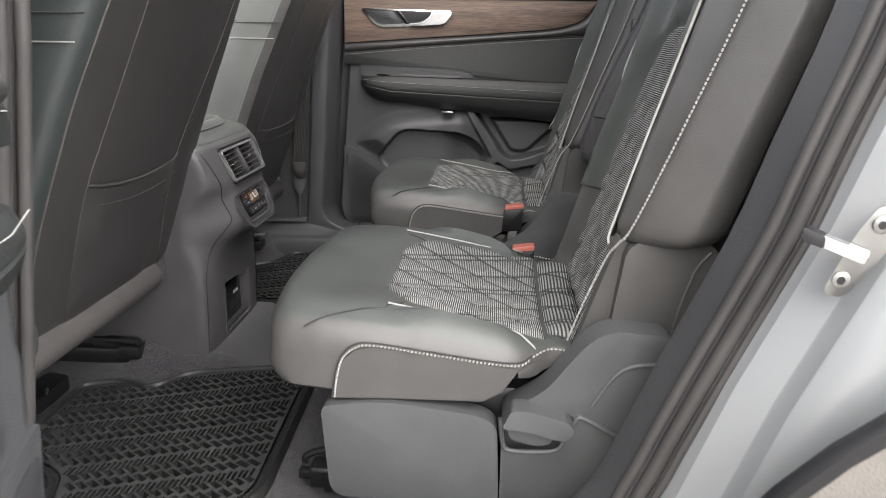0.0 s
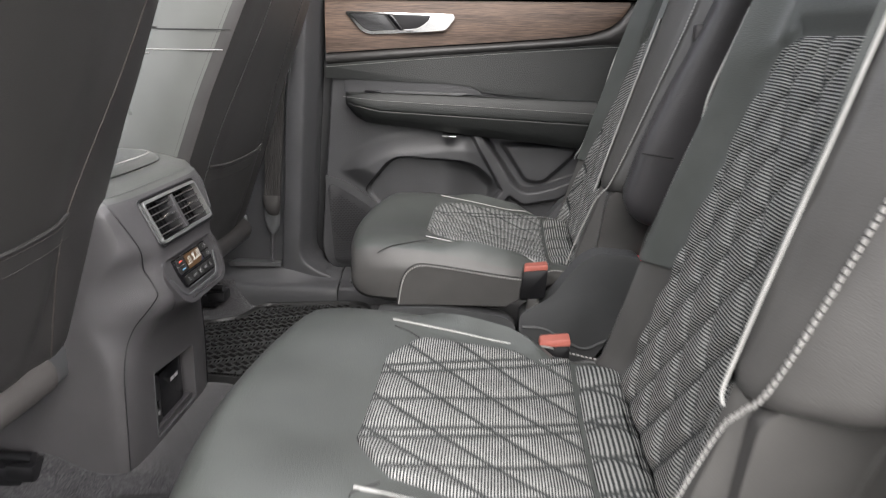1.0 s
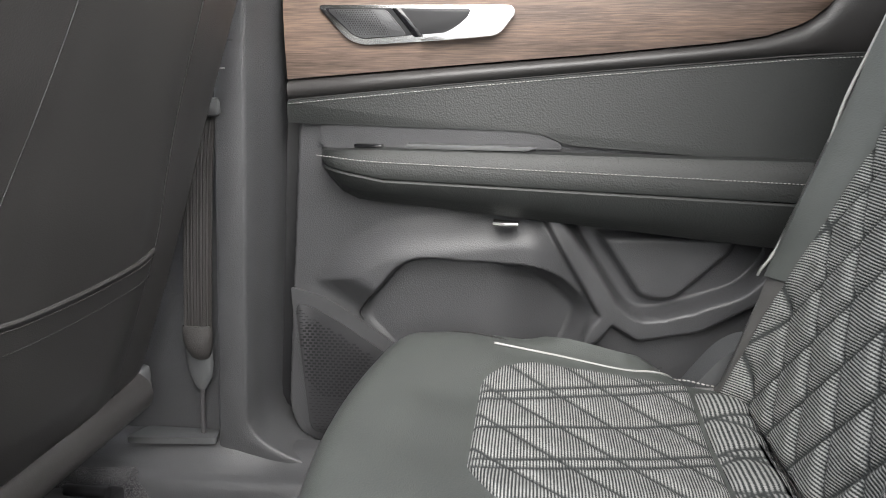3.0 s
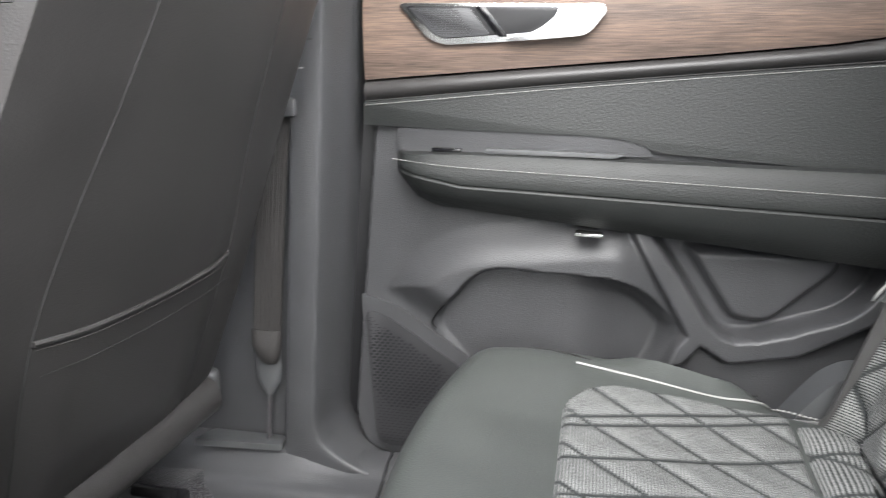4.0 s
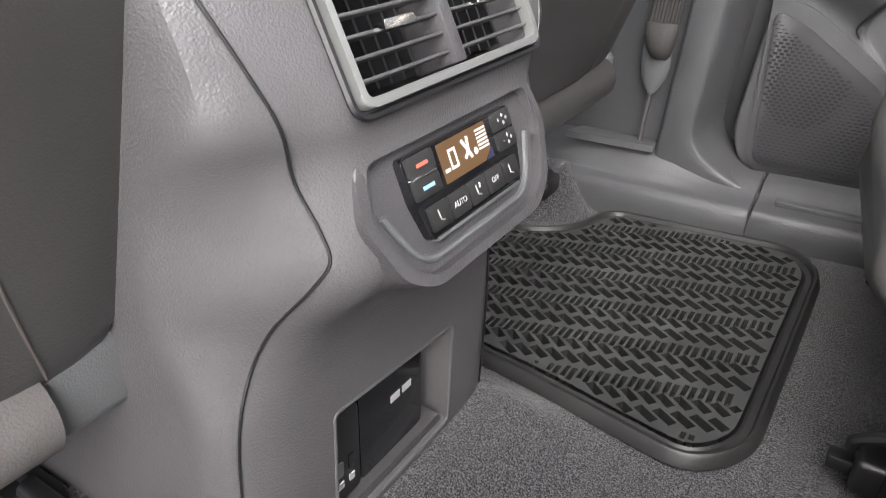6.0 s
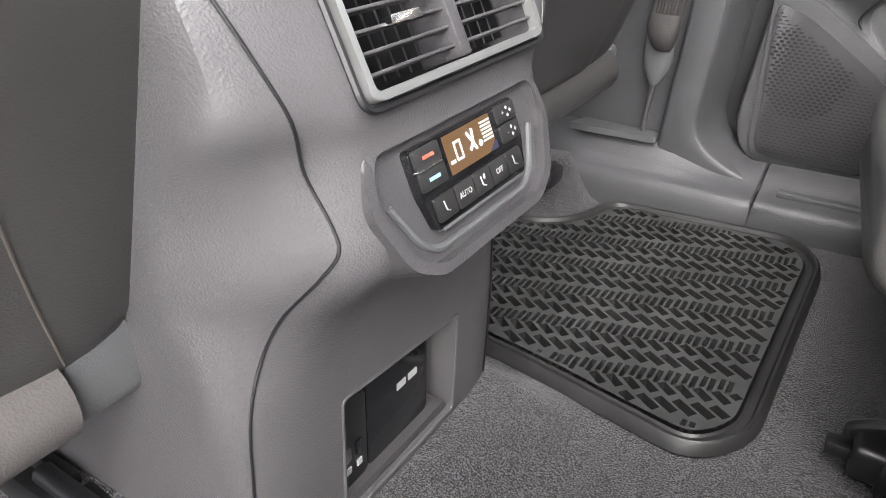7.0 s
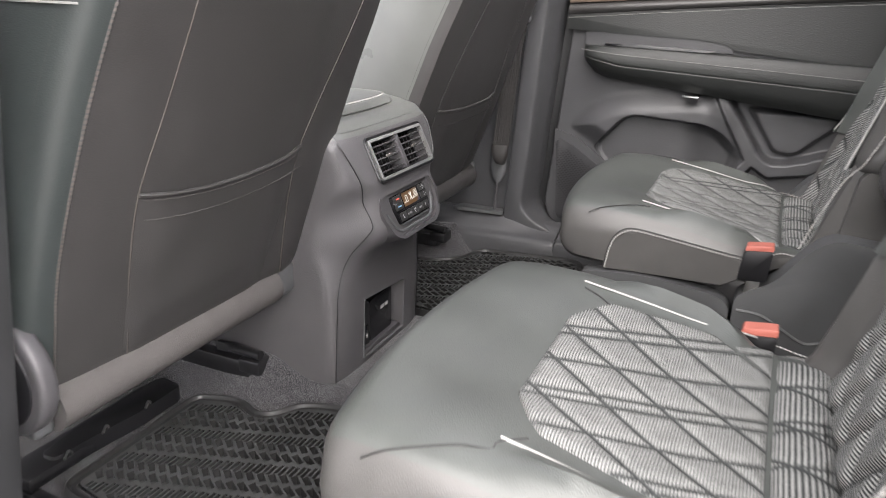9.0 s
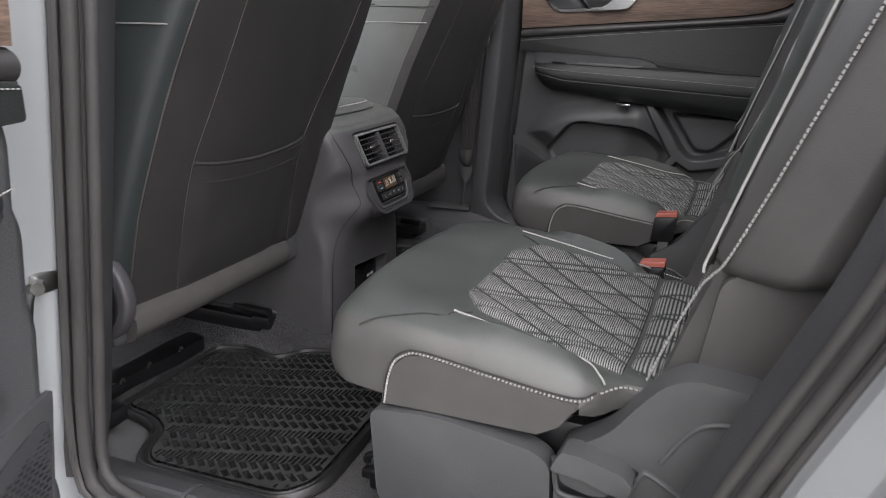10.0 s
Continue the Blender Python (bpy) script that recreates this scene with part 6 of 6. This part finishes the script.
for i, txt in enumerate(("", "AUTO", "", "OFF", "")):
    u0 = -0.052 + i * 0.0211
    b_ = button(u0, u0 + 0.0199, -0.030, -0.0155)
    if txt:
        letters(txt, u0 + 0.010, -0.0228, 0.0050, PRINT, b_, CP, 0.0029)
    else:
        put("marking", *tube([Vector(CP(u0 + a, -0.0228 + b, 0.003)) for a, b in ((0.0078, 0.0036), (0.0085, -0.002), (0.0115, -0.0032))], 0.00055, 5), PRINT, b_)
        if i == 2:
            put("marking", *tube([Vector(CP(u0 + a, -0.0228 + b, 0.003)) for a, b in ((0.0125, 0.004), (0.0115, 0.001))], 0.0007, 5), PRINT, b_)
put("panel_edge", *prism([(-0.050, -0.0355), (0.050, -0.0355), (0.050, -0.0335), (-0.050, -0.0335)], CP, -0.004, 0.002, 0.0006), PLASTIC_GREY, pan)

# socket bay
bay = put("socket_bay", *prism(rounded([(-0.070, -0.054), (0.076, -0.054), (0.076, 0.044), (-0.070, 0.058)], 0.004), UP, -0.030, -0.027, 0.0), PLASTIC, con)
TI = lambda u, v, w: UP(u, v - w * 0.1, w + (v + 0.05) * -0.02)
put("socket_panel", *prism(rounded([(-0.030, -0.046), (0.054, -0.046), (0.054, 0.036), (-0.030, 0.036)], 0.004), TI, -0.026, -0.012, 0.002), GLOSS, bay, "black socket flap")
put("usb_panel", *prism(rounded([(-0.068, -0.046), (-0.0325, -0.046), (-0.0325, 0.036), (-0.068, 0.042)], 0.004), TI, -0.026, -0.011, 0.002), BLACK, bay)
for u_ in (-0.056, -0.043):
    put("usb_port", *prism(rounded([(u_ - 0.0035, -0.020), (u_ + 0.0035, -0.020), (u_ + 0.0035, -0.006), (u_ - 0.0035, -0.006)], 0.002), TI, -0.012, -0.010, 0.0005), STEEL if u_ < -0.05 else GLOSS, bay)
    put("marking", *prism([(u_ - 0.003, -0.032), (u_ + 0.003, -0.032), (u_ + 0.003, -0.026), (u_ - 0.003, -0.026)], TI, -0.011, -0.0100, 0), PRINT, bay)
for u_ in (0.016, 0.032):
    put("marking", *prism([(u_ - 0.006, 0.004), (u_ + 0.006, 0.004), (u_ + 0.006, 0.0105), (u_ - 0.006, 0.0105)], TI, -0.0122, -0.0112, 0), PRINT, bay)
put("bay_frame", *tube([Vector(UP(*p, 0.0)) for p in rounded([(-0.074, -0.058), (0.080, -0.058), (0.080, 0.048), (-0.074, 0.062)], 0.006)], 0.0018, 8, closed=True), PLASTIC_GREY, con)
put("lower_lip", *prism(rounded([(-0.070, -0.056), (0.076, -0.056), (0.072, -0.046), (-0.068, -0.046)], 0.003), UP, -0.026, -0.004, 0.002), PLASTIC, con)

# side seams
for sg in (-1, 1):
    ln = []
    for z, q in ((0.485, 0.62), (0.46, 0.50), (0.43, 0.34), (0.40, 0.18), (0.37, 0.06), (0.345, 0.0), (0.328, 0.0), (0.312, 0.11), (0.30, 0.16), (0.28, 0.18), (0.255, 0.21), (0.23, 0.34), (0.20, 0.40), (0.16, 0.42), (0.10, 0.42), (0.03, 0.42)):
        r = console_ring(z)
        p0, p1 = r[4], r[6]
        m = p0.lerp(r[5], min(1, q * 2)) if q < 0.5 else r[5].lerp(p1, (q - 0.5) * 2)
        off = Vector((0.0006, 0.0012, 0))
        m = m + off
        ln.append(Vector((m.x, CY + sg * abs(m.y - CY), m.z)))
    put("side_seam", *tube(spline(ln, 5), 0.0010, 6), BLACK, con)

# padded lid
def cap_ring(z, g):
    return [Vector((p.x + (g if p.x > -1.0 else 0), CY + (p.y - CY) * (1 + g / 0.13), z)) for p in console_ring(min(z, 0.503))]


put("top_cap", *loft([cap_ring(0.4795, 0.0), cap_ring(0.480, 0.0012), cap_ring(0.488, 0.0015), cap_ring(0.494, 0.0015), cap_ring(0.498, 0.0015), cap_ring(0.5045, 0.001)]), COVER_LIT, con, "soft grained dark cover over the console")


def lid_ring(inset, z):
    """Outline of the lid: straight sides, a bowed rear edge with round corners, sloping down a little to the rear."""
    pts = rounded([(-0.95, 0.118 - inset), (-0.95, -0.118 + inset), (-0.578 - inset, -0.120 + inset), (-0.574 - inset, -0.04), (-0.575 - inset, 0.04), (-0.584 - inset, 0.116 - inset)], [0.01, 0.01, 0.025, 0.06, 0.06, 0.045], 6)
    return [Vector((x, CY + y, z - 0.004 * smooth(-0.72, -0.58, x))) for x, y in pts]


lid = put("armrest_lid", *loft([lid_ring(i_, zz) for i_, zz in ((0.012, 0.497), (0.003, 0.4995), (0.0, 0.503), (0.003, 0.509), (0.010, 0.514), (0.022, 0.5175), (0.04, 0.5195), (0.065, 0.5205), (0.09, 0.521))]), COVER_LIT, con, "padded black leather armrest lid")
sl_ = lid_ring(0.0135, 0.5155)
put("stitching", *bars(sl_[7:] + sl_[:1], (0, 0, 1), 0.003, 0.0015, 0.0012, 0.001), THREAD, lid)
put("lid_gap", *loft([lid_ring(0.008, 0.500), lid_ring(0.008, 0.488)]), BLACK, lid)


# ---- belt at the right-hand pillar ----
belt = thing("seat_belt", (-0.60, 0.735, 0.12), "dark webbing seat belt hanging at the pillar", "seat belt")
def web(pts, half, mat, name, par):
    p = [Vector(q) for q in pts]
    cols = []
    for k in range(25):
        a = -1 + k / 12
        cols.append([q + Vector((half * a, -0.0007 - 0.0006 * math.cos(9 * math.pi * a) * (abs(a) < 0.95), 0)) for q in p])
    geo = strip(cols + [[q + Vector((half, 0.002, 0)) for q in p], [q + Vector((-half, 0.002, 0)) for q in p], [q + Vector((-half, -0.0007, 0)) for q in p]])
    return put(name, *geo, mat, par)
web([(-0.530, 0.705, 0.80), (-0.552, 0.708, 0.62), (-0.564, 0.711, 0.55), (-0.580, 0.716, 0.40), (-0.591, 0.722, 0.292)], 0.022, WEBBING, "webbing", belt)
put("stitching", *dashes([Vector((-0.612, 0.7255, 0.294)), Vector((-0.568, 0.7255, 0.296))], 0.004, 0.002, 0.001), THREAD, belt)
put("anchor_loop", *loft([[Vector((-0.592 + dx_ + a * math.cos(t), 0.722 + dep_ * math.sin(t), z)) for t in [2 * math.pi * k / 16 for k in range(16)]] for a, dep_, dx_, z in ((0.0235, 0.005, 0.0, 0.302), (0.0240, 0.010, 0.0, 0.292), (0.0235, 0.014, 0.0, 0.280), (0.0200, 0.015, 0.001, 0.266), (0.0150, 0.012, 0.003, 0.255), (0.0100, 0.007, 0.004, 0.250))]), WEBBING, belt, "folded webbing loop")
put("strap_tongue", *loft([[Vector((-0.594 + a * math.cos(t), 0.727 + 0.006 * math.sin(t), z)) for t in [2 * math.pi * k / 12 for k in range(12)]] for a, z in ((0.0215, 0.268), (0.0215, 0.240), (0.0185, 0.220), (0.0120, 0.206), (0.0060, 0.198))]), PLASTIC_GREY, belt, "grey plastic sleeve")
put("cable", *tube([(-0.595, 0.729, 0.198), (-0.600, 0.730, 0.15), (-0.601, 0.731, 0.115)], 0.0042, 8), PLASTIC, belt)
put("guide", *box(-0.562, -0.520, 0.696, 0.715, 0.616, 0.642, 0.006), PLASTIC_GREY, belt, "grey plastic belt guide")
put("tongue", *box(-0.574, -0.552, 0.694, 0.703, 0.585, 0.616, 0.002), STEEL, belt, "bright steel belt tongue")
put("floor_plate", *prism(rounded([(-0.715, 0.700), (-0.70, 0.742), (-0.578, 0.742), (-0.572, 0.712)], 0.006), lambda u, v, w: (u, v, w), 0.111, 0.121, 0.003), PLASTIC_GREY, belt, "grey plastic anchor plate")
# belt behind the left seat
b2 = thing("seat_belt", (0.37, -0.68, 0.6), "dark webbing seat belt with tongue behind the seat", "seat belt")
web([(0.44, -0.70, 0.95), (0.40, -0.695, 0.75), (0.375, -0.69, 0.62), (0.345, -0.685, 0.50), (0.32, -0.68, 0.35)], 0.020, WEBBING, "webbing", b2)
put("tongue", *tube(spline([(0.362, -0.706, 0.645), (0.352, -0.712, 0.633), (0.356, -0.714, 0.618), (0.368, -0.712, 0.608), (0.378, -0.706, 0.615)], 5), 0.006, 8), BLACK, b2, "black belt tongue")
